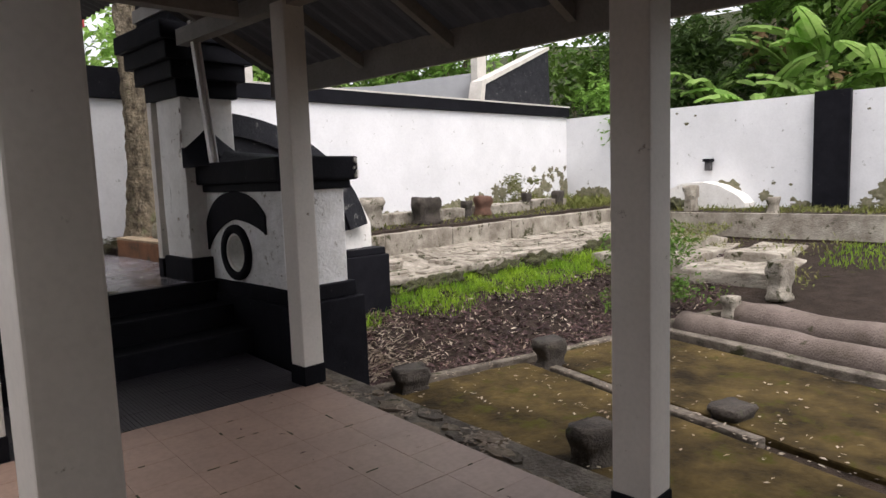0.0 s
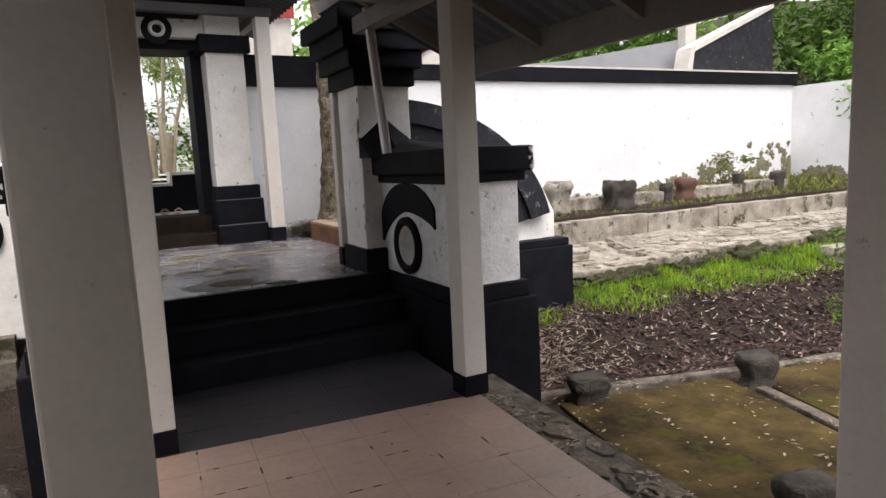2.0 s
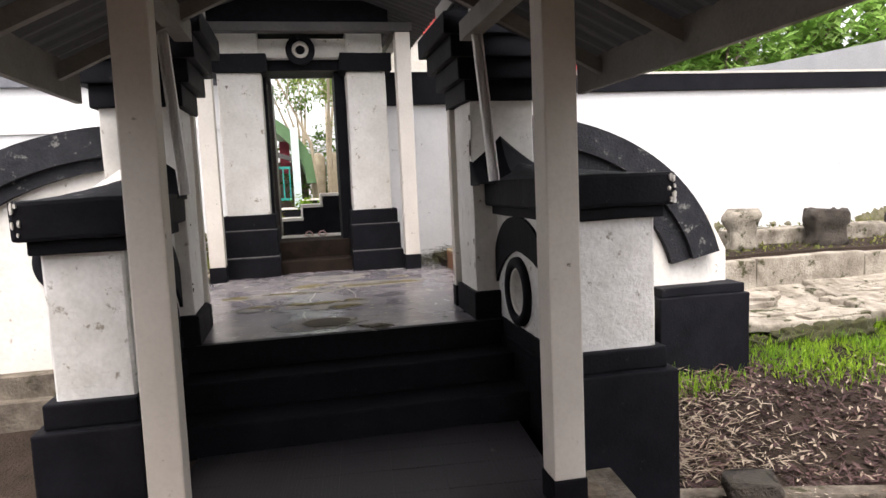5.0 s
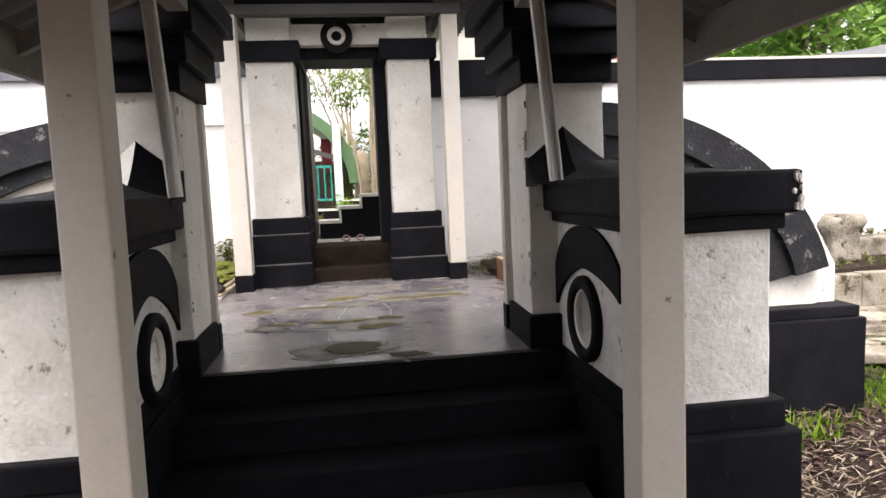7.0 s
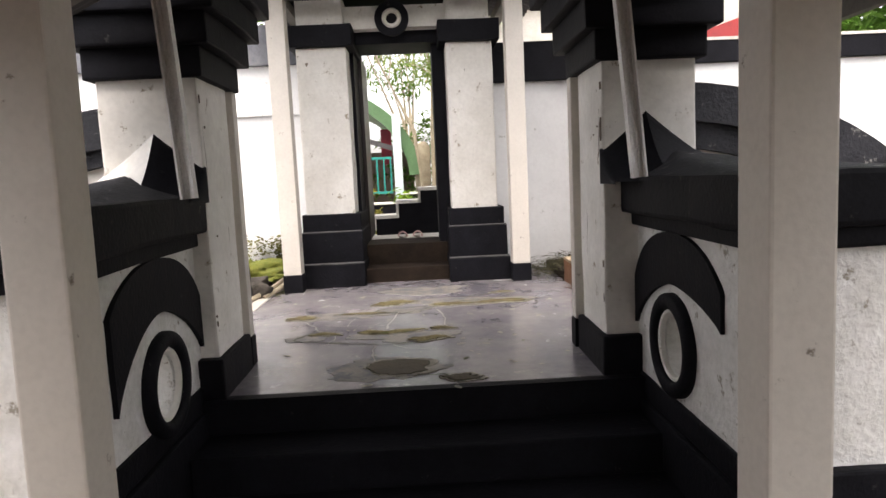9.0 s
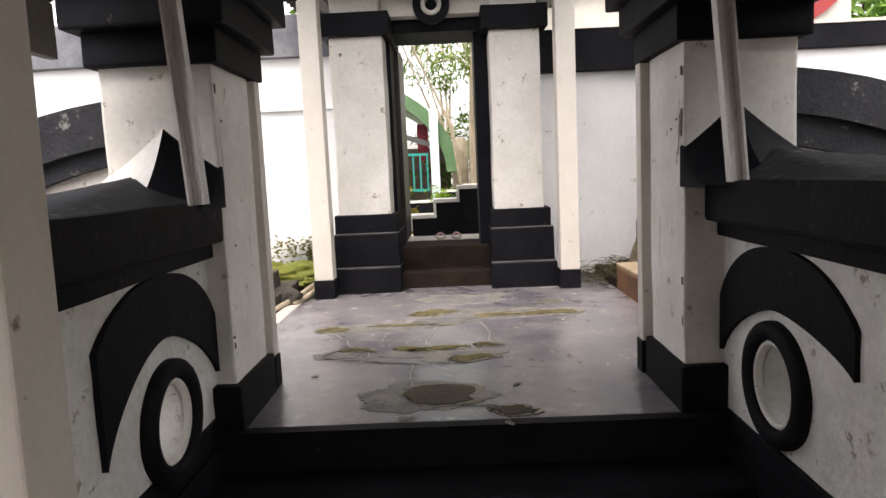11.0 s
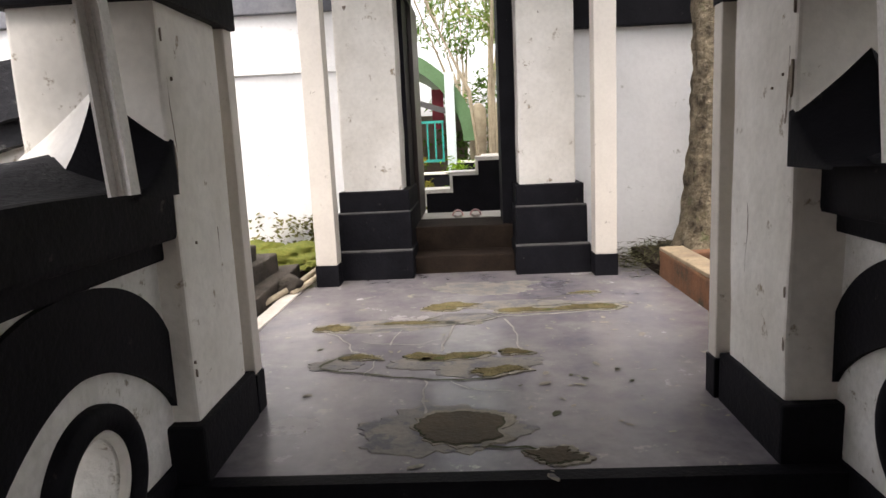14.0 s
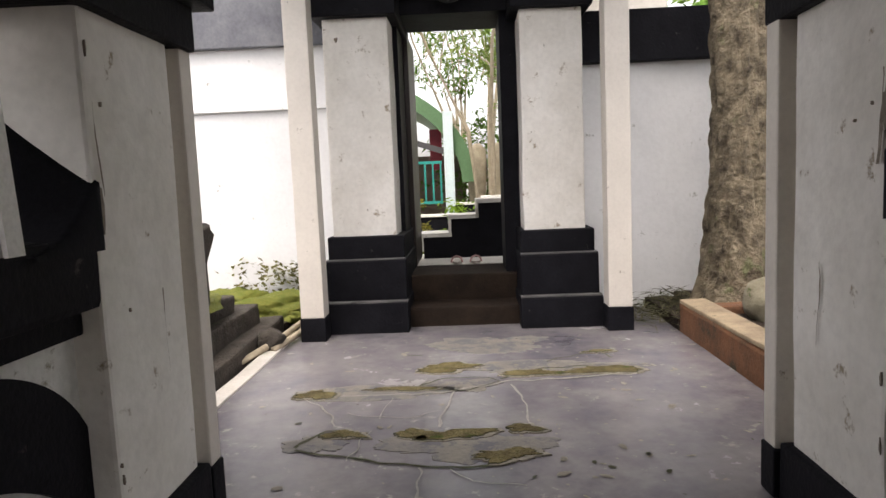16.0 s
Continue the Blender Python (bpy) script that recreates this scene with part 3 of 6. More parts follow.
def chip(parent, u, w, r, plane, k, seed, tall=1.0, paint=None):
    """A small flaked spot of paint, 3 mm proud of a face: plane 'x' (at x = k, u = y) or 'y' (at y = k, u = x)."""
    bm = bmesh.new()
    n = 14
    sgn = -1 if plane == "y" else (1 if k < 0 else -1)
    rim = []
    for i in range(n):
        a = 2 * math.pi * i / n
        d = r * (1 + 0.7 * noise.noise((math.cos(a) * 1.4, math.sin(a) * 1.4, seed * 1.73 + 0.4)))
        p, q_ = u + d * math.cos(a) * 0.6, w + d * math.sin(a) * tall
        rim.append(bm.verts.new((k + sgn * 0.006, p, q_) if plane == "x" else (p, k + sgn * 0.006, q_)))
    low = [bm.verts.new(v.co + Vector((-sgn * 0.02, 0, 0) if plane == "x" else (0, -sgn * 0.02, 0))) for v in rim]
    bm.faces.new(rim)
    for i in range(n):
        bm.faces.new((low[i - 1], low[i], rim[i], rim[i - 1]))
    bmesh.ops.recalc_face_normals(bm, faces=bm.faces)
    part("paint_chip", bm, paint or CHIP, parent)


CHIP = mat("bare_chipped_cement", (0.30, 0.26, 0.21), (0.16, 0.13, 0.10), 0.95, 40, 80, 0.6)
half_gate(1, 1.285, 1.845, 1.12, 4.70, 5.88, 5.40, 0.90, 0.225, 4.93, 1.06, 0.90, 0.65, "black and white plastered gate half with arched panel")
half_gate(-1, -0.87, -1.215, -0.785, 4.60, 5.84, 5.37, 0.86, 0.222, 4.92, 0.88, 0.90, 0.70, "black and white plastered gate half with ring panel")
rc_ = random.Random(3)
FLAKE = mat("flaked_white_paint", (0.72, 0.70, 0.66), (0.5, 0.48, 0.44), 0.9, 20, 70, 0.5)
halves = [o for o in scene.objects if o.name.startswith("gate_pier")]
for i in range(9):
    chip(halves[0], 1.915 - 0.05 * rc_.random() ** 2, rc_.uniform(1.47, 1.62), rc_.uniform(0.006, 0.016), "y", 4.602, i + 140, rc_.uniform(0.6, 1.6), FLAKE)
for i in range(5):
    chip(halves[1], -1.285 + 0.04 * rc_.random() ** 2, rc_.uniform(1.47, 1.61), rc_.uniform(0.006, 0.013), "y", 4.502, i + 160, rc_.uniform(0.8, 2.2), FLAKE)
for n_, (g_, k_) in enumerate(((halves[0], 1.12), (halves[1], -0.785))):
    face_y = 5.88 if n_ == 0 else 5.84
    for i in range(5):
        near_edge = i < 3
        chip(g_, face_y + (rc_.uniform(0.008, 0.02) if near_edge else rc_.uniform(0.05, 0.4)), rc_.uniform(0.95, 2.1), rc_.uniform(0.003, 0.006), "x", k_, i + 20 * n_, rc_.uniform(1.0, 4.0) if near_edge else rc_.uniform(0.8, 1.8))
    chip(g_, face_y + 0.025, 1.86 if n_ == 0 else 1.70, 0.02, "x", k_, 55.4 + n_, 2.6)


def plaster_crack(parent, points, w, plane, k, seed):
    """A thin wandering crack in a plaster face, points as (along, up)."""
    bm = bmesh.new()
    sgn = -1 if plane == "y" else (1 if k < 0 else -1)
    rows = []
    for (u0, z0), (u1, z1) in zip(points, points[1:]):
        n = max(4, int(math.hypot(u1 - u0, z1 - z0) / 0.02))
        for i in range(n):
            t = i / n
            z = z0 + (z1 - z0) * t
            u = u0 + (u1 - u0) * t + 0.012 * noise.noise((z * 11, seed, 0.3)) + 0.006 * noise.noise((z * 37, seed, 1.3))
            ww = w * max(0.12, 0.7 + 1.6 * noise.noise((z * 9, seed, 5.1)))
            rows.append([bm.verts.new((k + sgn * 0.0075, u + e * ww, z) if plane == "x" else (u + e * ww, k + sgn * 0.0085, z)) for e in (-1, 1)])
    for a, b in zip(rows, rows[1:]):
        bm.faces.new((a[0], b[0], b[1], a[1]))
    part("plaster_crack", bm, CHIP, parent)


for g_, k_, fy in ((halves[0], 1.12, 5.88), (halves[1], -0.785, 5.84)):
    plaster_crack(g_, ((fy + 0.02, 1.95), (fy + 0.04, 1.7)), 0.005, "x", k_, k_ * 3 + 4)
    plaster_crack(g_, ((fy + 0.30, 1.45), (fy + 0.31, 1.18)), 0.003, "x", k_, k_ * 2 + 9)


# slim channel posts on the caps, leaning a little
for x, lean in ((1.14, -5), (-0.71, -3.2)):
    st = thing("channel_post", "slim leaning dull aluminium channel post on the gate cap", "post", "channel posts")
    st.matrix_world = pose(x, 5.42, 1.62, 0, lean, 0)
    part("web", boxes((-0.03, 0.03, -0.005, 0.005, 0, 1.06)), ALU, st)
    for dx in (-0.012, 0.006):
        part("rib", boxes((dx, dx + 0.006, -0.012, -0.004, 0, 1.06)), ALU, st)
    part("flange", boxes((-0.03, -0.022, -0.04, -0.005, 0, 1.06)), ALU, st)
    part("flange", boxes((0.022, 0.03, -0.04, -0.005, 0, 1.06)), ALU, st)

# ---- walkway roof ----
RZ, EZ, ER, EL = 3.1, 2.2, 1.82, -1.28
Y0, Y1 = -8.0, 5.6


def sheet(name, x0, z0, x1, z1, y0, y1, material, label):
    """Corrugated roofing from an eave line to a ridge line."""
    bm = bmesh.new()
    n = int((y1 - y0) / 0.035)
    rows = []
    nx, nz = (z1 - z0), -(x1 - x0)
    ln = math.hypot(nx, nz)
    for k in range(n + 1):
        y = y0 + (y1 - y0) * k / n
        d = 0.012 * math.sin(2 * math.pi * y / 0.15)
        rows.append([bm.verts.new((x + d * nx / ln, y, z - d * nz / ln)) for x, z in ((x0, z0), (x1, z1))])
    for a, b in zip(rows, rows[1:]):
        bm.faces.new((a[0], a[1], b[1], b[0]))
    bmesh.ops.solidify(bm, geom=bm.faces, thickness=0.006)
    return structure(name, bm, material, label, "roof")


sheet("roof_walkway_right", ER, EZ + 0.16, CX, RZ, Y0, Y1, ROOF, "corrugated grey roofing sheets over the walkway")
sheet("roof_walkway_left", EL, EZ + 0.16, CX, RZ, Y0, Y1, ROOF, "corrugated grey roofing sheets over the walkway")
frame_roof = thing("roof_frame", "grey painted timber frame under the walkway roof", "roof frame")
for x in (ER, EL):
    part("fascia", boxes((x - 0.02, x + 0.02, Y0, Y1, EZ - 0.03, EZ + 0.17), bevel=0.004), TIMBER, frame_roof)
for x in (1.05, -0.68):
    part("plate", boxes((x - 0.05, x + 0.05, Y0, Y1, 2.52, 2.64), bevel=0.004), TIMBER, frame_roof)
part("ridge_beam", boxes((CX - 0.04, CX + 0.04, Y0, Y1, RZ - 0.18, RZ - 0.03)), TIMBER, frame_roof)
for i in range(12):
    y = 5.25 - 0.9 * i
    for s, ex in ((1, ER), (-1, EL)):
        x0, z0, x1, z1 = ex - s * 0.02, EZ + 0.1, CX, RZ - 0.06
        part("rafter", extrude_poly([(x0, z0 - 0.05), (x1, z1 - 0.05), (x1, z1 + 0.035), (x0, z0 + 0.035)], "y", y - 0.025, y + 0.025), TIMBER, frame_roof)
    if i % 3 == 0:
        part("tie_beam", boxes((-0.65, 0.96, y - 0.7, y - 0.6, 2.53, 2.63)), TIMBER, frame_roof)

# unseen walls and roof, added to block sky and bounce light forward
structure("wall_behind", boxes((-3.4, 1.5, -2.45, -2.3, LOW - 0.3, 3.4)), BOUNCEWALL, "unseen white wall added behind the walkway", "wall")
structure("wall_behind_left", boxes((-3.55, -3.4, -2.45, 2.6, LOW - 0.3, 2.5)), BOUNCEWALL, "unseen white wall added beside the walkway", "wall")
sheet("roof_side", -3.6, 2.5, EL - 0.03, EZ + 0.14, -2.4, 1.3, ROOF, "unseen grey roofing added beside the walkway to block sky")

# ---- courtyard roof ----
# gate roof: its spread beyond the timbers is added to shade the cornices
sheet("roof_gate_right", 1.95, 2.99, CX, 3.40, 5.3, 6.4, ROOF, "corrugated grey roofing sheets over the gate")
sheet("roof_gate_left", -1.5, 2.99, CX, 3.40, 5.3, 6.4, ROOF, "corrugated grey roofing sheets over the gate")
# back roof: front part added out of view, to shade the lintel
sheet("roof_back_right", 1.5, 3.42, 0.05, 3.95, 7.6, 10.9, ROOF, "corrugated grey roofing sheets over the back gateway")
sheet("roof_back_left", -1.4, 3.42, 0.05, 3.95, 7.6, 10.9, ROOF, "corrugated grey roofing sheets over the back gateway")
frame_court = thing("roof_frame", "grey painted timber beams on the courtyard posts", "roof frame")
part("tie_beam", boxes((-1.1, 1.25, 8.78, 8.92, 3.295, 3.39), bevel=0.004), ROOF, frame_court)
for x in (-0.99, 1.145):
    part("plate", boxes((x - 0.05, x + 0.05, 8.925, 10.6, 3.29, 3.39)), TIMBER, frame_court)
for x in (-0.70, 1.09):
    part("plate", boxes((x - 0.05, x + 0.05, 5.36, 6.5, 2.845, 2.95)), TIMBER, frame_court)

# ---- back gate ----
bg = thing("back_gate", "black and white plastered gateway with stepped plinths", "gateway")
for x0, x1 in ((-0.90, -0.42), (0.53, 0.98)):
    part("pier", rough_box(x0, x1, 9.2, 10.2, 1.3, 2.93, 0.16, 0.007), WHITE, bg, "white pier")
    part("capital", rough_box(x0 - 0.07, x1 + 0.07, 9.12, 10.25, 2.93, 3.13, 0.3, 0.005), BLACK, bg)
    part("upper_block", rough_box(x0 + 0.02, x1 - 0.02, 9.2, 10.2, 3.13, 3.42, 0.2, 0.01), WHITE, bg)
    # thin tops greyed for dust and for light falling on the ledges
    for i, z1 in enumerate((0.87, 1.17)):
        part("ledge_top", boxes((x0 - 0.055 + 0.012 * i, x1 + 0.075 - 0.012 * i, 8.978 + 0.085 * i, 9.05 + 0.085 * i, z1 - 0.005, z1 + 0.006)), DUSTLIT, bg, "dusty ledge top, caught light in its grey")
    for i, (z0, z1) in enumerate(((-0.2, 0.87), (0.86, 1.17), (1.16, 1.34))):
        part("plinth_step", rough_box(x0 - 0.06 + 0.012 * i, x1 + 0.08 - 0.012 * i, 8.97 + 0.085 * i, 10.22, z0, z1, 0.3, 0.004), BLACK, bg)
part("jamb", boxes((-0.55, -0.385, 9.55, 10.05, 0.8, 3.15)), BLACK, bg)
part("jamb", boxes((0.405, 0.57, 9.55, 10.05, 0.8, 3.15)), BLACK, bg)
part("lintel", boxes((-0.45, 0.55, 9.45, 10.05, 2.99, 3.11)), BLACK, bg)
part("lintel_panel", boxes((-0.45, 0.55, 9.3, 10.05, 3.11, 3.32)), WHITE, bg)
part("top_band", boxes((-0.95, 1.03, 9.1, 10.3, 3.40, 3.7)), BLACK, bg)
part("ring", ring(bmesh.new(), (0.03, 0, 3.19), "y", 0.09, 0.165, 9.25, 9.31), BLACK, bg)
part("ring_centre", tyre((0.03, 0, 3.19), "y", 0.052, 0.095, 9.30, 9.22), WHITE, bg, "white lamp collar", smooth=True)
part("lamp_socket", disc(bmesh.new(), (0.03, 0, 3.19), "y", 0.056, 9.275, 9.305), BLACK, bg, "dark lamp socket")
part("step", rough_box(-0.5, 0.6, 9.15, 9.5, UP - 0.1, 0.785, 0.3, 0.006), STEPDARK, bg)
part("step", rough_box(-0.5, 0.6, 9.48, 10.1, UP - 0.1, 0.985, 0.3, 0.006), STEPDARK, bg)
for i in range(4):
    x = rc_.choice((rc_.uniform(-0.87, -0.46), rc_.uniform(0.56, 0.95)))
    chip(bg, x, rc_.uniform(1.45, 2.85), rc_.uniform(0.004, 0.007), "y", 9.2, i + 60, rc_.uniform(0.8, 1.8))
chip(bg, -0.80, 2.78, 0.018, "y", 9.2, 91)
door = structure("door_1", boxes((-0.385, -0.345, 10.02, 10.72, 1.0, 2.97), bevel=0.005), DOORWOOD, "dark brown wooden door leaf standing open", "door")

# garden beyond the door
structure("floor_inner_court", boxes((-4, 5, 10.1, 20, 0.5, 0.9)), PALE, "pale cement ground behind the gate", "floor")
sw = thing("stair_wall", "black stair wall with white stepped top", "wall")
for i, (x0, x1, z) in enumerate(((-0.35, -0.06, 1.19), (-0.06, 0.22, 1.37), (0.22, 1.2, 1.52))):
    part("body", boxes((x0, x1, 11.0, 11.2, 0.85, z - 0.03)), BLACK, sw)
    part("step_top", boxes((x0 - 0.03, x1 + 0.001, 10.97, 11.35, z - 0.03, z + 0.012), bevel=0.004), WHITE, sw)
    part("step_face", boxes((x0 - 0.03, x0, 10.97, 11.35, z - 0.17, z - 0.03)), WHITE, sw)

# ---- garden beside the walkway ----
def turned(u, v, deg, ox, oy):
    a = radians(deg)
    return ox + u * math.cos(a) - v * math.sin(a), oy + u * math.sin(a) + v * math.cos(a)


def lump(rx, ry, rz, seed, detail=3, amp=0.25, flat=0.0):
    """A weathered lump of stone or moss, resting at z = 0."""
    bm = bmesh.new()
    bmesh.ops.create_icosphere(bm, subdivisions=detail, radius=1.0)
    for v in bm.verts:
        d = 1 + amp * noise.noise(v.co * 1.7 + Vector((seed * 3.1, 0, 0))) + amp * 0.5 * noise.noise(v.co * 4.5 + Vector((0, seed, 0)))
        c = v.co * d
        v.co = Vector((c.x * rx, c.y * ry, max(-0.55, c.z) * rz + 0.55 * rz))
    return bm


def headstone(w, d, h, seed, head=1.1, top=0.36):
    """A bulb-headed grave stone: narrow neck, wide rounded head."""
    bm = bmesh.new()
    mid = head * 0.8
    prof = ((0.0, 0.98), (0.10, 1.0), (0.2, 0.9), (0.36, mid), (0.5, mid * 1.02), (0.62, head * 0.93), (0.74, head), (0.86, head * 1.02), (0.95, head * 0.97), (1.0, head * (0.55 + top)))
    rings_ = []
    for t, r in prof:
        lp = []
        for k in range(28):
            a = 2 * math.pi * (k + 0.5) / 28
            c, sn = math.cos(a), math.sin(a)
            p = Vector((w / 2 * r * math.copysign(abs(c) ** 0.38, c), d / 2 * r * math.copysign(abs(sn) ** 0.38, sn), t * h))
            lp.append(bm.verts.new(p + 0.09 * w * noise.noise_vector(p * 8 + Vector((seed, 0, 0))) + 0.05 * w * noise.noise_vector(p * 26 + Vector((0, seed, 0)))))
        rings_.append(lp)
    for a, b in zip(rings_, rings_[1:]):
        for k in range(28):
            bm.faces.new((a[k], a[(k + 1) % 28], b[(k + 1) % 28], b[k]))
    bm.faces.new(rings_[-1])
    bm.faces.new(rings_[0][::-1])
    return bm


def place(ob, x, y, z, rz=0.0, rx=0.0, ry=0.0):
    ob.matrix_world = pose(x, y, z, rx, ry, rz)
    return ob


def kerb(length, w, h, seed, material=None, label="weathered cement grave kerb", group="grave kerbs"):
    bm = rough_box(-length / 2, length / 2, -w / 2, w / 2, -0.12, h, 0.12, 0.018, 0.02, seed)
    return solid("grave_kerb", bm, material or CEMENT, label, "kerb", group)


DEG = -15.0
OX, OY = 2.15, 4.78
G = GARDEN
for i, (u0, u1, v0, v1, h) in enumerate(((0.06, 1.56, -4.6, -0.03, 0.05), (1.74, 3.3, -4.6, 0.02, 0.06))):
    bm = rough_box(-(u1 - u0) / 2, (u1 - u0) / 2, -(v1 - v0) / 2, (v1 - v0) / 2, -0.1, h, 0.12, 0.022, 0.02, i)
    sl = solid("grave_slab", bm, SLAB, "mossy brown cement grave slab strewn with leaves", "grave slab", "grave slabs")
    x, y = turned((u0 + u1) / 2, (v0 + v1) / 2, DEG, OX, OY)
    place(sl, x, y, G, DEG)
for u, v, ln, w, h, r, sd in ((1.6, 0.12, 3.4, 0.12, 0.07, 0, 1), (1.65, -1.3, 2.3, 0.10, 0.075, 90, 2), (3.45, -1.5, 3.6, 0.16, 0.12, 90, 3), (4.6, 0.2, 2.2, 0.16, 0.1, 0, 4)):
    x, y = turned(u, v, DEG, OX, OY)
    place(kerb(ln, w, h, sd), x, y, G, DEG + r)
# long rounded graves
for u, v, ln, r, sd in ((3.95, -1.2, 2.6, 0.2, 5), (4.75, -1.3, 2.7, 0.22, 6)):
    bm = bmesh.new()
    pts = [(0, -ln / 2 + ln * k / 10, 0.02 + 0.03 * noise.noise((k * 0.7, sd, 0))) for k in range(11)]
    tube(bm, pts, [r * (0.9 + 0.15 * noise.noise((k * 0.9, sd, 2))) for k in range(11)], 14)
    ob = solid("long_grave", bm, MOUND, "long rounded brown cement grave", "grave", "long graves", smooth=True)
    x, y = turned(u, v, DEG, OX, OY)
    place(ob, x, y, height(x, y), DEG)
for x, y, w, h, sd, m in ((2.43, 4.66, 0.31, 0.25, 1, GRAVE), (3.72, 4.12, 0.29, 0.30, 2, GRAVE), (2.16, 2.68, 0.28, 0.30, 3, GRAVE), (3.42, 2.3, 0.3, 0.16, 4, GRAVE), (7.35, 3.25, 0.30, 0.50, 5, STONE), (6.6, 3.55, 0.2, 0.26, 6, STONE)):
    hs = solid("grave_marker", headstone(w, w * 0.85, h, sd, 0.98, 0.40), m, "short dark weathered grave marker stone" if m is GRAVE else "short pale weathered grave marker stone", "gravestone", "grave markers", smooth=True)
    place(hs, x, y, height(x, y) - 0.01, DEG)

# terrace by the back wall
terrace = structure("terrace", boxes((3.3, 12.2, 6.75, 7.5, -0.4, 0.16)), CEMENT, "low stone terrace with worn slabs", "terrace")
random.seed(4)
x = 3.35
k = 0
while x < 12.1:
    w = random.uniform(1.5, 2.7)
    for y0, y1, z0, z1 in ((6.58 + random.uniform(-0.04, 0.04), 7.02, 0.20, 0.26), (7.0, 7.5, 0.27, 0.38)):
        bm = rough_box(x, min(x + w, 12.2) - 0.012, y0, y1 - 0.012, z0 - (0.075 if y0 < 6.9 else 0.16), z0 + random.uniform(-0.02, 0.03), 0.12, 0.035, 0.018, k)
        for v in bm.verts:
            if v.co.z > z0 - 0.05:
                v.co.z += (v.co.y - y0) / (y1 - y0) * (z1 - z0)
        part("slab", bm, STONE, terrace)
        k += 1
    x += w
x = 3.5
while x < 12.1:
    w = random.uniform(0.9, 1.5)
    part("kerb_stone", rough_box(x, min(x + w, 12.2) - 0.008, 7.46, 7.6, 0.2, 0.655 + random.uniform(-0.012, 0.012), 0.2, 0.012, 0.015, k), PALESTONE, terrace)
    x += w
    k += 1
rp_ = random.Random(23)
for i in range(90):
    x, y = rp_.uniform(3.45, 12.0), rp_.uniform(6.62, 7.42)
    w, dp, hh = rp_.uniform(0.12, 0.55), rp_.uniform(0.04, 0.13), rp_.uniform(0.008, 0.028)
    base = 0.20 + 0.075 * ease(y, 6.58, 7.0) + 0.10 * ease(y, 7.0, 7.5)
    bm = bmesh.new()
    n = 14
    rim = [(x + w * math.cos(2 * math.pi * k / n) * rp_.uniform(0.65, 1.1), y + dp * math.sin(2 * math.pi * k / n) * rp_.uniform(0.6, 1.2)) for k in range(n)]
    top = [bm.verts.new((u, v, base + hh + 0.10 * (v - y))) for u, v in rim]
    low = [bm.verts.new((u, v, base - 0.06)) for u, v in rim]
    bm.faces.new(top)
    for k in range(n):
        bm.faces.new((low[k - 1], low[k], top[k], top[k - 1]))
    part("broken_plate", bm, PALESTONE if i % 4 else STONE, terrace)
for x, y, w, h, sd, m, lab in ((4.76, 7.95, 0.34, 0.46, 1, STONE, "pale lichened bulb-headed gravestone on the bed"), (5.86, 7.95, 0.44, 0.44, 2, GRAVE, "dark broad bulb-headed gravestone"), (7.06, 8.2, 0.2, 0.3, 3, GRAVE, "small dark weathered gravestone by the wall"), (7.48, 8.2, 0.32, 0.36, 4, REDSTONE, "reddish brick-like gravestone by the wall"), (9.0, 8.4, 0.2, 0.34, 5, GRAVE, "small dark weathered gravestone by the wall"), (9.9, 8.3, 0.26, 0.34, 6, GRAVE, "small dark weathered gravestone by the wall"), (10.75, 5.9, 0.3, 0.5, 7, STONE, "pale squat gravestone on the east bed"), (10.75, 4.45, 0.26, 0.3, 8, STONE, "pale squat gravestone on the east bed")):
    place(solid("gravestone", headstone(w, w * 0.6, h, sd), m, lab, "gravestone", "gravestones", smooth=True), x, y, height(x, y) - 0.02, random.uniform(-10, 10))
for x, w, y in ((5.3, 1.0, 8.3), (6.6, 0.9, 8.35), (8.2, 1.3, 8.4), (9.6, 1.1, 8.45)):
    place(kerb(w, 0.35, 0.16, int(x * 3), STONE, "low lichened stone grave edge", "grave edges"), x, y, height(x, y), random.uniform(-4, 4))
for i in range(18):
    x = 3.7 + i * 0.46 + random.uniform(-0.25, 0.25)
    sz = random.uniform(0.07, 0.17)
    place(solid("moss_clump", lump(sz * random.uniform(1.4, 3.2), sz * 0.6, sz * 0.9, i + 60, 4, 0.75), mat("dark_moss_soil", (0.03, 0.03, 0.012), (0.06, 0.06, 0.02), 1.0, 14, 80, 1.0, (0.09, 0.1, 0.03), 0.35, 12, bump_dist=0.03) if i == 0 else bpy.data.materials["dark_moss_soil"], "dark mossy clump under the terrace slabs", "moss", "moss clumps", smooth=True), x, 6.52, height(x, 6.5) + 0.0)
# terrace by the east wall
east = structure("terrace_east", boxes((10.5, 10.64, 2.0, 7.45, -0.2, 0.60)), PALESTONE, "cement kerb of the bed along the east wall", "terrace")
for i, (x0, x1, y0, y1, z) in enumerate(((7.7, 10.4, 3.5, 4.7, 0.02), (7.9, 10.4, 4.75, 6.3, 0.12), (8.8, 10.3, 3.7, 4.5, 0.13), (8.6, 10.2, 5.0, 6.0, 0.24))):
    part("slab", rough_box(x0, x1, y0, y1, -0.4, z, 0.16, 0.045, 0.03, i + 40), PALESTONE, east)


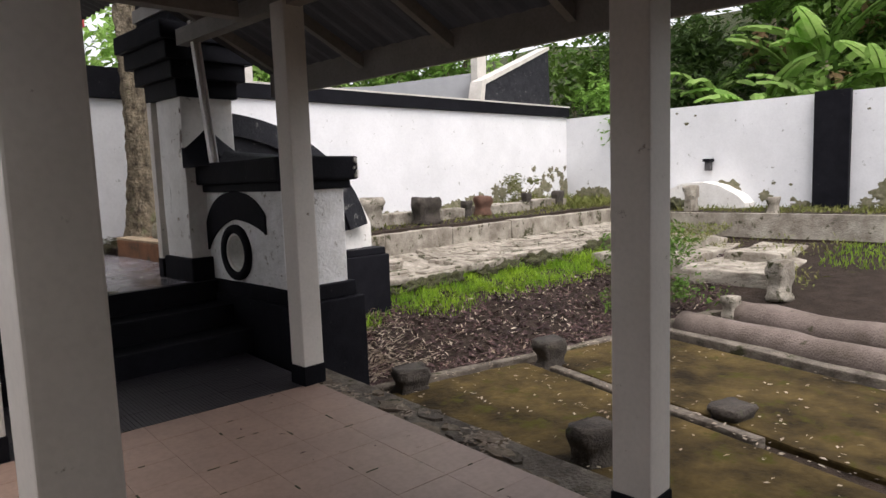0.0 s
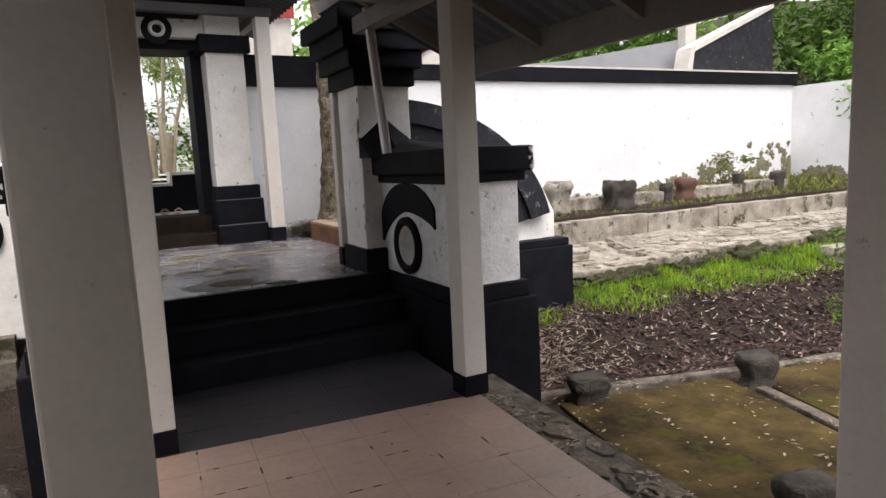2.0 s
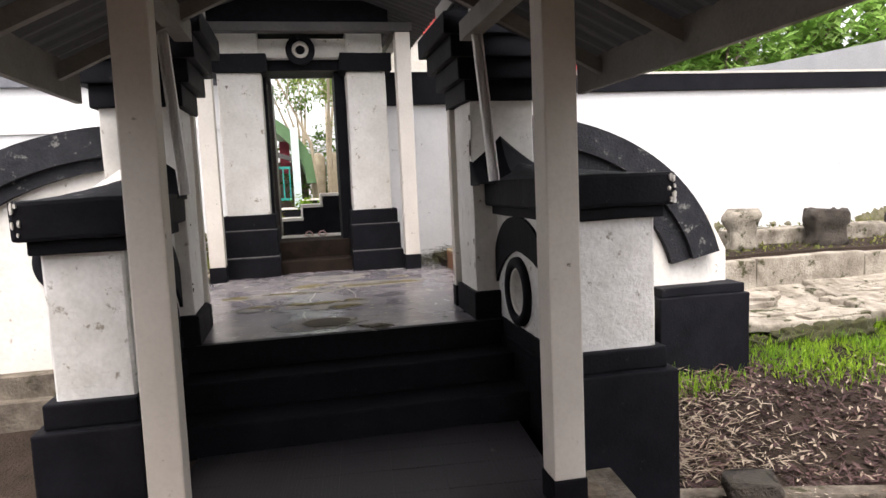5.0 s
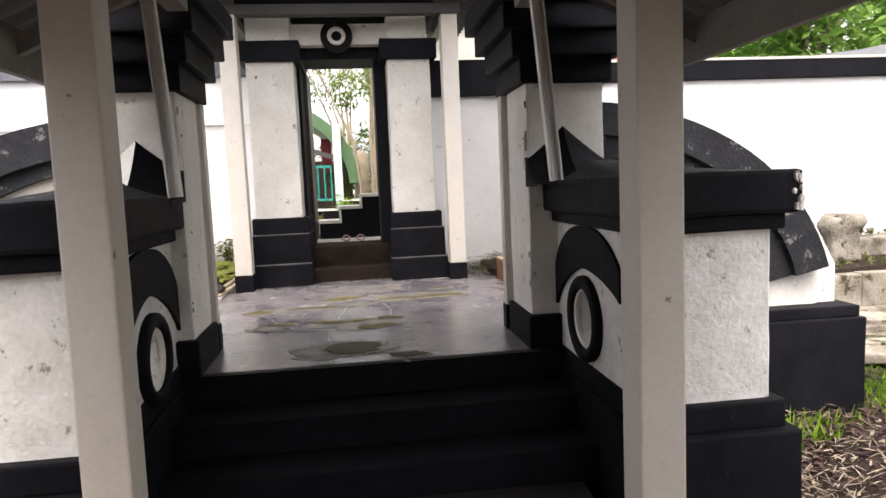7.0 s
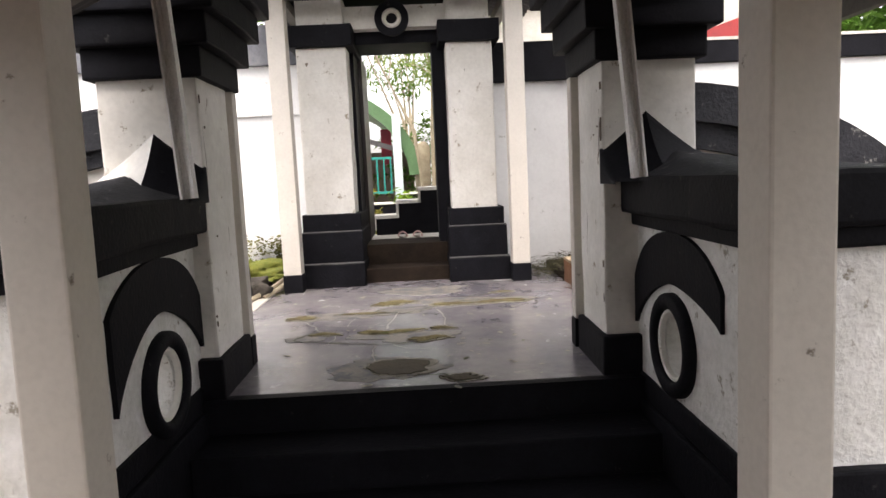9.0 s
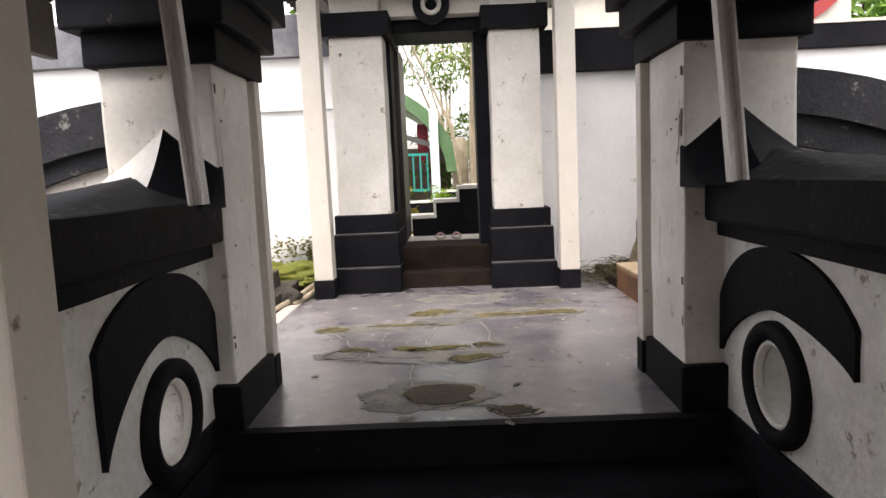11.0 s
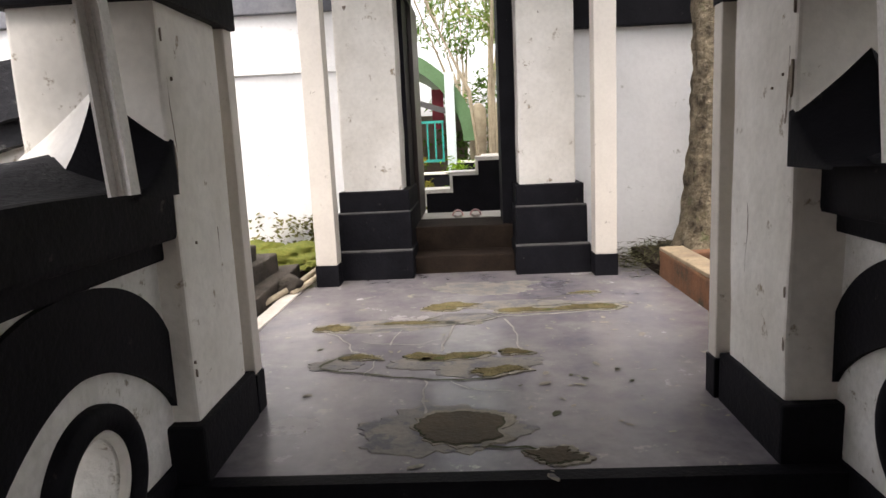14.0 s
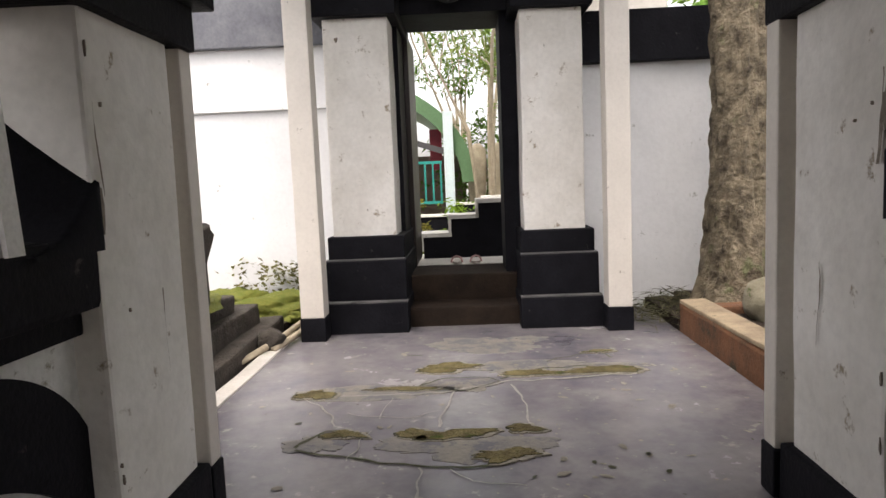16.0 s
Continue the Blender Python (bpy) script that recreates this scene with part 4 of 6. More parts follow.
# ---- leaves, grass and litter ----
def scatter(name, quads, material, label, category):
    """Many small leaves in one mesh: (place, length, width, turn, tilt, curl)."""
    vs, fs = [], []
    for p, ln, w, a, tilt, roll in quads:
        m = Matrix.Translation(p) @ Euler((roll, -tilt, a)).to_matrix().to_4x4()
        n = len(vs)
        vs += [m @ Vector(q) for q in ((0, 0, 0), (ln * 0.45, -w / 2, 0.0), (ln, 0, -0.08 * ln), (ln * 0.45, w / 2, 0.0))]
        fs.append((n, n + 1, n + 2, n + 3))
    me = bpy.data.meshes.new(name)
    me.from_pydata([tuple(v) for v in vs], [], fs)
    me.materials.append(material)
    return tagged(new(name, me), label, category, kind="stuff")


rnd = random.Random(7)
q = []
for _ in range(26000):
    x, y = rnd.uniform(2.0, 10.4), rnd.uniform(5.55, 6.62)
    edge = 5.95 + 0.22 * noise.noise((x * 1.3, 0, 5)) - 0.1 * ease(x, 4.5, 8)
    if y < edge + rnd.uniform(-0.15, 0.25) or (x < 3.5 and y > 6.1):
        continue
    if noise.noise((x * 4.1, y * 4.1, 7)) < rnd.uniform(-0.55, 0.0):
        continue
    ln = rnd.uniform(0.05, 0.22) * (0.8 + 0.7 * noise.noise((x * 2, y * 2, 1)))
    q.append(((x, y, height(x, y) - 0.01), ln, rnd.uniform(0.006, 0.012), rnd.uniform(0, 6.3), rnd.uniform(0.7, 1.45), rnd.uniform(-0.4, 0.4)))
for _ in range(700):
    x, y = rnd.uniform(9.0, 10.4), rnd.uniform(1.6, 3.3)
    q.append(((x, y, height(x, y) - 0.01), rnd.uniform(0.05, 0.14), 0.012, rnd.uniform(0, 6.3), rnd.uniform(0.7, 1.4), 0))
scatter("grass", q, GRASS, "bright green short grass along the terrace foot", "grass")
q = []
for _ in range(9000):
    x = rnd.uniform(2.05, 9.5)
    lo_y = 4.98 - 0.26 * (x - 2.1) if x < 5.4 else 3.9
    y = rnd.uniform(lo_y, 6.25 if x < 6 else 6.0)
    q.append(((x, y, height(x, y) + rnd.uniform(0.0, 0.035)), rnd.uniform(0.04, 0.13), rnd.uniform(0.012, 0.035), rnd.uniform(0, 6.3), rnd.uniform(-0.5, 0.7), rnd.uniform(-0.8, 0.8)))
for _ in range(900):
    x, y = rnd.uniform(1.75, 2.3), rnd.uniform(0.5, 4.55)
    if noise.noise((x * 2.4, y * 1.8, 6)) < 0.0:
        continue
    q.append(((x, y, height(x, y) + 0.004), rnd.uniform(0.015, 0.06), rnd.uniform(0.008, 0.025), rnd.uniform(0, 6.3), rnd.uniform(-0.1, 0.3), rnd.uniform(-0.4, 0.4)))
for _ in range(16):
    x, y = rnd.uniform(0.1, 0.85), rnd.uniform(1.2, 4.4)
    q.append(((x, y, LOW + 0.003), rnd.uniform(0.015, 0.05), rnd.uniform(0.003, 0.012), rnd.uniform(0, 6.3), rnd.uniform(0, 0.1), 0))
scatter("leaf_litter", q, LITTER, "dry brown and pinkish fallen leaves on soil", "leaves")
q = []
for _ in range(520):
    x = rnd.uniform(2.05, 7.5)
    lo_y = 4.98 - 0.26 * (x - 2.1) if x < 5.4 else 3.9
    y = rnd.uniform(lo_y, 6.1)
    q.append(((x, y, height(x, y) + rnd.uniform(0.02, 0.05)), rnd.uniform(0.025, 0.09), rnd.uniform(0.01, 0.028), rnd.uniform(0, 6.3), rnd.uniform(-0.6, 0.8), rnd.uniform(-0.8, 0.8)))
for _ in range(3200):
    u, v = rnd.uniform(0, 3.3), rnd.uniform(-4.4, 0.1)
    near = min(abs(u - 1.65), abs(v - 0.05), abs(u - 0.05))
    if rnd.random() > 0.75 * math.exp(-near * 7) + 0.55 * max(0.0, noise.noise((u * 1.7, v * 1.7, 4)) + 0.15):
        continue
    x, y = turned(u, v, DEG, OX, OY)
    q.append(((x, y, G + 0.072 + rnd.uniform(0, 0.01)), rnd.uniform(0.01, 0.085) * rnd.uniform(0.5, 1.0), rnd.uniform(0.006, 0.03), rnd.uniform(0, 6.3), rnd.uniform(-0.15, 0.25), rnd.uniform(-0.3, 0.3)))
for _ in range(420):
    x, y = rnd.uniform(1.06, 1.28), rnd.uniform(2.6, 4.3)
    if noise.noise((x * 3, y * 2.2, 2)) < -0.1:
        continue
    q.append(((x, y, 0.066), rnd.uniform(0.02, 0.07), rnd.uniform(0.01, 0.03), rnd.uniform(0, 6.3), rnd.uniform(-0.1, 0.2), 0))
for _ in range(2000):
    x, y = 2.0 + abs(rnd.gauss(0, 0.6)), rnd.uniform(5.05, 6.3)
    q.append(((x, y, height(x, y) + rnd.uniform(0.01, 0.06)), rnd.uniform(0.05, 0.16), rnd.uniform(0.006, 0.014), rnd.uniform(0, 6.3), rnd.uniform(-0.4, 0.5), rnd.uniform(-0.8, 0.8)))
for _ in range(700):
    x = rnd.uniform(2.05, 8.5)
    lo_y = 4.98 - 0.26 * (x - 2.1) if x < 5.4 else 3.9
    y = rnd.uniform(lo_y, 6.2)
    q.append(((x, y, height(x, y) + rnd.uniform(0.02, 0.06)), rnd.uniform(0.03, 0.08), rnd.uniform(0.008, 0.02), rnd.uniform(0, 6.3), rnd.uniform(-0.5, 0.8), rnd.uniform(-0.8, 0.8)))
scatter("dry_leaves", q, leaf_mat("bleached_leaf", (0.44, 0.38, 0.30), (0.16, 0.11, 0.075), 0.1), "small bleached fallen leaves on the slabs", "leaves")
q = []
for _ in range(900):
    x, y = rnd.uniform(-3.2, -1.2), rnd.uniform(2.8, 5.9)
    q.append(((x, y, height(x, y) + rnd.uniform(0, 0.02)), rnd.uniform(0.02, 0.09), rnd.uniform(0.008, 0.025), rnd.uniform(0, 6.3), rnd.uniform(-0.3, 0.4), rnd.uniform(-0.5, 0.5)))
scatter("leaf_litter", q, LITTER, "dry leaves and twigs on bare soil", "leaves")
# moss and weeds at the wall's foot
q = []
for _ in range(5200):
    x = rnd.uniform(4.0, 12.1)
    w = 0.5 + 0.5 * noise.noise((x * 0.9, 3, 0)) + 0.5 * ease(x, 8.2, 10.0)
    y = rnd.uniform(7.65, 9.6)
    if rnd.random() > 0.35 + 0.65 * w:
        continue
    up = rnd.uniform(0.03, 0.09) + 0.22 * ease(x, 8.6, 10.5) * rnd.random()
    q.append(((x, y, height(x, y) - 0.01), up, rnd.uniform(0.012, 0.03), rnd.uniform(0, 6.3), rnd.uniform(0.3, 1.3), rnd.uniform(-0.5, 0.5)))
for _ in range(1800):
    x, y = rnd.uniform(10.7, 12.2), rnd.uniform(2.0, 7.4)
    q.append(((x, y, height(x, y) - 0.01), rnd.uniform(0.04, 0.16), rnd.uniform(0.01, 0.03), rnd.uniform(0, 6.3), rnd.uniform(0.2, 1.3), rnd.uniform(-0.5, 0.5)))
for _ in range(1500):
    x, y = rnd.uniform(8.5, 10.2), rnd.uniform(4.9, 6.2)
    q.append(((x, y, height(x, y) + 0.28), rnd.uniform(0.04, 0.12), rnd.uniform(0.01, 0.03), rnd.uniform(0, 6.3), rnd.uniform(0.0, 1.2), rnd.uniform(-0.5, 0.5)))
for _ in range(1600):
    x, y = rnd.uniform(7.4, 10.4), rnd.uniform(3.0, 6.5)
    if noise.noise((x * 1.4, y * 1.4, 8)) < 0.05:
        continue
    q.append(((x, y, height(x, y) + rnd.uniform(0.0, 0.12)), rnd.uniform(0.05, 0.14), rnd.uniform(0.01, 0.03), rnd.uniform(0, 6.3), rnd.uniform(0.1, 1.2), rnd.uniform(-0.5, 0.5)))
scatter("weeds", q, leaf_mat("olive_weeds", (0.12, 0.15, 0.03), (0.20, 0.19, 0.06), 0.2), "olive weeds and moss on the grave beds", "weeds")


def wall_blob(along, z, r, rz, seed, wall):
    """An irregular moss patch 4 mm proud of a wall."""
    bm = bmesh.new()
    pts = []
    n = 36
    for k in range(n):
        a = 2 * math.pi * k / n
        d = 1 + 0.5 * noise.noise((math.cos(a) * 1.1 + seed * 3.17, math.sin(a) * 1.1, seed * 1.7 + 0.4)) + 0.6 * noise.noise((math.cos(a) * 4.3, math.sin(a) * 4.3 + seed * 2.3, seed * 1.3 + 9.3))
        u, w_ = along + r * d * math.cos(a), z + rz * d * math.sin(a)
        pts.append((u, w_))
    put = (lambda u, w_, e: (u, WALL_Y - e, w_)) if wall == "back" else (lambda u, w_, e: (WALL_X - e, u, w_))
    c = bm.verts.new(put(along, z, 0.02))
    rim = [bm.verts.new(put(u, w_, 0.003)) for u, w_ in pts]
    for k in range(n):
        bm.faces.new((c, rim[k - 1], rim[k]))
    return bm


WALLMOSS = mat("grey_olive_wall_moss", (0.11, 0.105, 0.05), (0.24, 0.22, 0.15), 1.0, 12, 70, 0.9, (0.05, 0.055, 0.025), 0.5, 10)
r_ = random.Random(5)
for i in range(120):
    x = 12.2 - 4.2 * r_.random() ** 1.5 if i < 90 else r_.uniform(4.2, 9)
    hgt = 0.78 + (0.75 * ease(x, 8.4, 11.0) if i < 90 else 0.06) * r_.random() ** 1.3
    sz = r_.uniform(0.03, 0.16) * (0.45 if hgt > 1.15 or i >= 90 else 1)
    part("moss_patch", wall_blob(x, hgt, sz * 1.3, sz, i, "back"), WALLMOSS, wall_r)
for i in range(80):
    y = r_.uniform(1.0, 9.4)
    hgt = 0.62 + 0.55 * r_.random() ** 1.8
    if i > 62:
        hgt = r_.uniform(2.3, 2.6)
    sz = r_.uniform(0.03, 0.2) * (0.2 if hgt > 0.95 else 1)
    if 3.5 < y < 4.4:
        continue
    part("moss_patch", wall_blob(y, hgt, sz * 1.4, sz, i + 100, "east"), WALLMOSS, wall_e)


def bush(name, label, cx, cy, z, rx, ry, rz, count, size, material, seed, stems=5, kind_cat="bush"):
    b = thing(name, label, kind_cat)
    r = random.Random(seed)
    bm = bmesh.new()
    for i in range(stems):
        a = r.uniform(0, 6.3)
        tip = (cx + rx * 0.6 * math.cos(a), cy + ry * 0.6 * math.sin(a), z + rz * r.uniform(1.0, 1.6))
        mid = (cx + rx * 0.2 * math.cos(a), cy + ry * 0.2 * math.sin(a), z + rz * 0.6)
        tube(bm, [(cx + 0.04 * math.cos(a), cy + 0.04 * math.sin(a), z - 0.05), mid, tip], [0.02 * rz + 0.008, 0.015 * rz + 0.006, 0.004], 6)
    part("stem", bm, BARK, b)
    vs, fs = [], []
    centres = [(Vector((r.gauss(0, 0.5), r.gauss(0, 0.5), r.uniform(0.15, 1.9))), r.uniform(0.25, 0.5)) for _ in range(max(6, count // 70))]
    for _ in range(count):
        c, cr = r.choice(centres)
        d = Vector((r.gauss(0, 1), r.gauss(0, 1), r.gauss(0, 1))).normalized() * cr * r.uniform(0.5, 1.0)
        p = c + d
        p = Vector((cx + p.x * rx, cy + p.y * ry, z + max(0.02, p.z) * rz))
        ln = size * r.uniform(0.6, 1.3)
        m = Matrix.Translation(p) @ Euler((r.uniform(-0.9, 0.9), r.uniform(-0.6, 0.9), r.uniform(0, 6.3))).to_matrix().to_4x4()
        k = len(vs)
        w = ln * r.uniform(0.3, 0.5)
        vs += [tuple(m @ Vector(v)) for v in ((0, 0, 0), (ln * 0.5, -w / 2, 0.03 * ln), (ln, 0, -0.12 * ln), (ln * 0.5, w / 2, 0.03 * ln))]
        fs.append((k, k + 1, k + 2, k + 3))
    me = bpy.data.meshes.new("crown")
    me.from_pydata(vs, [], fs)
    me.materials.append(material)
    ob = new("crown", me)
    ob.parent = b
    return b


bush("garden_bush", "small leafy green bush beside the terrace", 6.3, 4.4, height(6.3, 4.4), 0.58, 0.5, 0.58, 1500, 0.075, LEAF, 3)
bush("wall_shrub", "low straggly shrub at the foot of the wall", 9.6, 9.0, height(9.6, 9.0), 0.7, 0.4, 0.3, 500, 0.08, leaf_mat("olive_shrub", (0.13, 0.15, 0.04), (0.2, 0.19, 0.06)), 4)


# ---- behind the walls ----
def banana_leaf(length, width, droop, seed, tatter=0.5):
    """A long arching leaf with a midrib and torn edges, growing along +x."""
    r = random.Random(seed)
    bm = bmesh.new()
    n = 22
    mid, prev = [], None
    for i in range(n + 1):
        t = i / n
        a = 1.15 - droop * t * 1.9
        prev = Vector((0, 0, 0)) if prev is None else prev + Vector((math.cos(a), 0, math.sin(a))) * length / n
        mid.append(prev.copy())
    for sgn in (-1, 1):
        rows = []
        for i in range(n + 1):
            t = i / n
            w = 0.02 if t < 0.14 else width / 2 * math.sin(math.pi * min(1, (t - 0.12) / 0.9)) ** 0.6 + 0.004
            rows.append((bm.verts.new(mid[i]), bm.verts.new(mid[i] + Vector((0.02, sgn * w * 0.55, 0.03 * width))), bm.verts.new(mid[i] + Vector((0.03, sgn * w, -0.22 * w - 0.05 * r.random())))))
        for i in range(n):
            torn = r.random() < tatter * 0.45 and 3 < i < n - 1
            a, b = rows[i], rows[i + 1]
            bm.faces.new((a[0], b[0], b[1], a[1]))
            if not torn:
                bm.faces.new((a[1], b[1], b[2], a[2]))
    tube(bm, [m + Vector((0, 0, -0.012)) for m in mid[::2]], [0.028 * (1 - 0.8 * k / (len(mid[::2]) - 1)) for k in range(len(mid[::2]))], 5)
    return bm


def banana_plant(h, leaves, seed, dry=4):
    r = random.Random(seed)
    p = thing("banana_plant", "tall green banana plant with torn leaves behind the wall", "banana plant", "banana plants")
    bm = bmesh.new()
    tube(bm, [(0, 0, 0), (0.03, 0.02, h * 0.5), (0.05, 0.0, h)], [0.14, 0.11, 0.07], 10)
    part("stalk", bm, PALEBARK, p, smooth=True)
    for i in range(leaves):
        bm = banana_leaf(r.uniform(1.4, 2.3), r.uniform(0.38, 0.6), r.uniform(0.5, 1.1), seed * 50 + i)
        bm.transform(pose(0.04, 0, h - 0.15 + r.uniform(-0.1, 0.1), 0, r.uniform(-30, 0), 360 * i / leaves + r.uniform(-20, 20)))
        part("leaf", bm, BANANA, p)
    for i in range(dry):
        bm = banana_leaf(r.uniform(1.2, 1.7), 0.35, 1.9, seed * 70 + i, 0.9)
        bm.transform(pose(0.04, 0, h - 0.3, 0, 30, r.uniform(0, 360)))
        part("dry_leaf", bm, DRYLEAF, p, "hanging dry leaf")
    return p


protos = [banana_plant(h, n, sd) for h, n, sd in ((2.6, 9, 1), (3.2, 10, 2), (2.0, 8, 3))]
spots = [(14.3, 5.9, 2), (15.0, 4.8, 0), (14.4, 3.6, 2), (15.9, 6.2, 1), (15.8, 3.4, 1), (14.9, 7.2, 2), (16.6, 5.0, 1), (14.6, 2.4, 0), (16.0, 1.8, 1), (15.4, 5.5, 2), (15.2, 2.9, 2), (17.2, 3.9, 0), (17.0, 6.6, 0), (14.2, 4.7, 2),
         (6.5, 16.5, 1), (8.0, 17.2, 0), (9.6, 16.6, 1), (11.4, 17.0, 2), (13.2, 15.5, 1), (10.5, 18.2, 1), (5.0, 17.0, 0)]
used = set()
for i, (x, y, k) in enumerate(spots):
    m = pose(x, y, 0.4 if y > 12 else -0.2 + 6.0 * ease(x, 13.4, 21.5), 0, 0, (i * 137) % 640)
    if k not in used:
        used.add(k)
        protos[k].matrix_basis = m
    else:
        copy_thing(protos[k], m)
bush("fern_clump", "bright green ferny clump over the wall corner", 13.0, 8.6, 1.9, 0.8, 0.9, 0.85, 1500, 0.2, leaf_mat("bright_fern", (0.16, 0.32, 0.05), (0.22, 0.38, 0.08)), 5)
# added backing for the plants; shade among them is in its dark colour
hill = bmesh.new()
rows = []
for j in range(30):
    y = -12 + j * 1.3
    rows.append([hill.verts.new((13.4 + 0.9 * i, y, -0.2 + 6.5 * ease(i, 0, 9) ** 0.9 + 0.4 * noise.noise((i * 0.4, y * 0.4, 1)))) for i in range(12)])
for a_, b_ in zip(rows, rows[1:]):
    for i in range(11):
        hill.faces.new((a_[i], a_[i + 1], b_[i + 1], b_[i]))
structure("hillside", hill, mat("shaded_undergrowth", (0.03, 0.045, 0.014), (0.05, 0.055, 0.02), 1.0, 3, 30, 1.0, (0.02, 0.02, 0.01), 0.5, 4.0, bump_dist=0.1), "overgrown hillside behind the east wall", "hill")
for i, (x, y, z, rx, rz) in enumerate(((14.6, 10.3, 0.6, 1.5, 2.2), (15.5, 7.6, 1.2, 1.6, 1.9), (16.5, 4.6, 2.2, 2.0, 1.9), (16.2, 1.6, 2.0, 1.8, 1.9), (15.5, -1.5, 1.4, 1.8, 2.0), (17.5, 11.0, 1.5, 2.2, 2.8), (18.5, 6.5, 4.0, 2.4, 2.2), (18.5, 1.5, 4.0, 2.4, 2.2), (13.8, 0.6, 0.5, 0.9, 1.6))):
    bush("background_tree", "dark green leafy tree behind the east wall", x, y, z, rx, rx, rz, 3200, 0.26, DARKLEAF if i % 2 else LEAF, 20 + i, 6, "tree")
for i, (x, y, z, rx, rz) in enumerate(((5.0, 15.2, 1.6, 1.6, 1.7), (7.2, 15.0, 1.8, 1.6, 1.9), (9.4, 15.0, 2.0, 1.6, 2.1), (11.6, 15.0, 2.2, 1.6, 2.2), (13.6, 14.6, 2.2, 1.5, 2.3), (3.0, 17.0, 1.0, 1.6, 2.0), (8.0, 18.5, 2.0, 3.0, 3.2), (12.0, 18.5, 2.0, 3.0, 3.4))):
    bush("background_bush", "bright green broad-leaved bush behind the house", x, y, z + 0.8, rx, rx * 0.7, rz, 2600, 0.3, BANANA if i < 5 else LEAF, 50 + i, 6, "bush")
for i, (x, y, z, rx, rz) in enumerate(((-3.5, 13.5, 0.4, 1.6, 2.0), (-7.0, 13.5, 0.4, 2.0, 2.4))):
    bush("background_tree", "green leafy tree behind the back wall", x, y, z, rx, rx, rz, 2600, 0.2, LEAF, 70 + i, 6, "tree")

# house just behind the back wall
house = thing("house", "grey house with a black gable behind the wall", "house")
part("roof_slope", extrude_poly([(4.6, 2.0), (10.2, 2.0), (10.2, 3.72), (7.1, 3.2), (4.6, 2.96)], "y", 10.6, 13.0), GREYWALL, house, "plain grey slope")
part("gable", extrude_poly([(9.55, 2.0), (12.12, 2.0), (12.05, 4.3), (9.72, 3.35)], "y", 10.0, 10.3), BLACKOLD, house, "black gable")
part("gable_edge", extrude_poly([(9.40, 2.4), (9.55, 2.4), (9.72, 3.35), (12.05, 4.3), (12.05, 4.38), (9.62, 3.42)], "y", 9.97, 10.33), PALE, house, "pale gable edge")
part("column", boxes((9.95, 10.25, 10.4, 10.6, 2.0, 5.2), bevel=0.01), PALE, house, "pale column")
shed = thing("red_roofed_shed", "shed with red and white boards beyond the back wall", "shed")
part("wall", boxes((1.4, 2.9, 13.6, 14.6, 0.9, 4.3)), PALE, shed)
part("board", boxes((1.35, 2.95, 13.5, 13.58, 4.3, 4.75)), REDROOF, shed, "red board")
gable = thing("gable_board", "white gable board with a red painted stripe beyond the wall", "gable")
part("panel", boxes((4.25, 6.25, 13.56, 13.66, 0.9, 4.5), bevel=0.01), PALE, gable)
part("stripe", extrude_poly([(4.3, 3.60), (4.82, 3.75), (5.98, 4.13), (6.05, 4.02), (5.83, 3.83), (5.6, 3.70), (4.82, 3.56), (4.3, 3.44)], "y", 13.50, 13.57), REDROOF, gable, "red stripe")

# ---- courtyard sides ----
structure("kerb_left", rough_box(-1.27, -1.162, 5.9, 8.78, UP - 0.5, UP + 0.012, 0.3, 0.008), PALE, "pale cement edge of the courtyard floor", "kerb")
tomb = thing("stepped_tomb", "dark mossy stepped stone tomb beside the courtyard", "tomb")
for i, (x0, x1, y0, y1, z0, z1) in enumerate(((-3.0, -1.30, 6.9, 9.15, 0.3, 0.76), (-2.9, -1.42, 6.95, 8.95, 0.72, 0.90), (-2.8, -1.5, 7.0, 8.7, 0.88, 1.02))):
    part("tier", rough_box(x0, x1, y0, y1, z0, z1, 0.2, 0.018, 0.02, i + 70), GRAVE, tomb)
part("moss", lump(0.2, 0.5, 0.05, 12), MOSS, tomb, "green moss").matrix_basis = pose(-1.62, 8.1, 1.0)
place(solid("gravestone", headstone(0.34, 0.2, 0.52, 31, 1.15, 0.45), GRAVE, "dark mossy round-topped gravestone on the tomb", "gravestone", "gravestones", smooth=True), -1.56, 8.02, 1.0, 80)
for x, y, rx, ry, rz, sd in ((-1.5, 9.6, 0.45, 0.28, 0.12, 1), (-1.95, 9.75, 0.4, 0.22, 0.13, 2), (-1.2, 9.5, 0.18, 0.22, 0.08, 3)):
    place(solid("moss_mound", lump(rx, ry, rz, sd, 4, 0.6), MOSS, "bright green moss mound at the wall foot", "moss", "moss mounds", smooth=True), x, y, 0.66)
q = []
for _ in range(900):
    x, y = rnd.uniform(-2.2, -1.05), rnd.uniform(9.3, 9.98)
    q.append(((x, y, 0.72 + rnd.uniform(0, 0.06)), rnd.uniform(0.02, 0.06) + (0.08 if y > 9.8 else 0) * rnd.random(), 0.012, rnd.uniform(0, 6.3), rnd.uniform(0.2, 1.4), 0))
for _ in range(520):
    x = rnd.gauss(-1.28, 0.09) if rnd.random() < 0.6 else rnd.gauss(-1.6, 0.2)
    q.append(((x, rnd.uniform(9.85, 9.96), rnd.uniform(0.75, 1.1)), rnd.uniform(0.03, 0.09), 0.03, rnd.uniform(0, 6.3), rnd.uniform(-0.6, 0.9), rnd.uniform(-1, 1)))
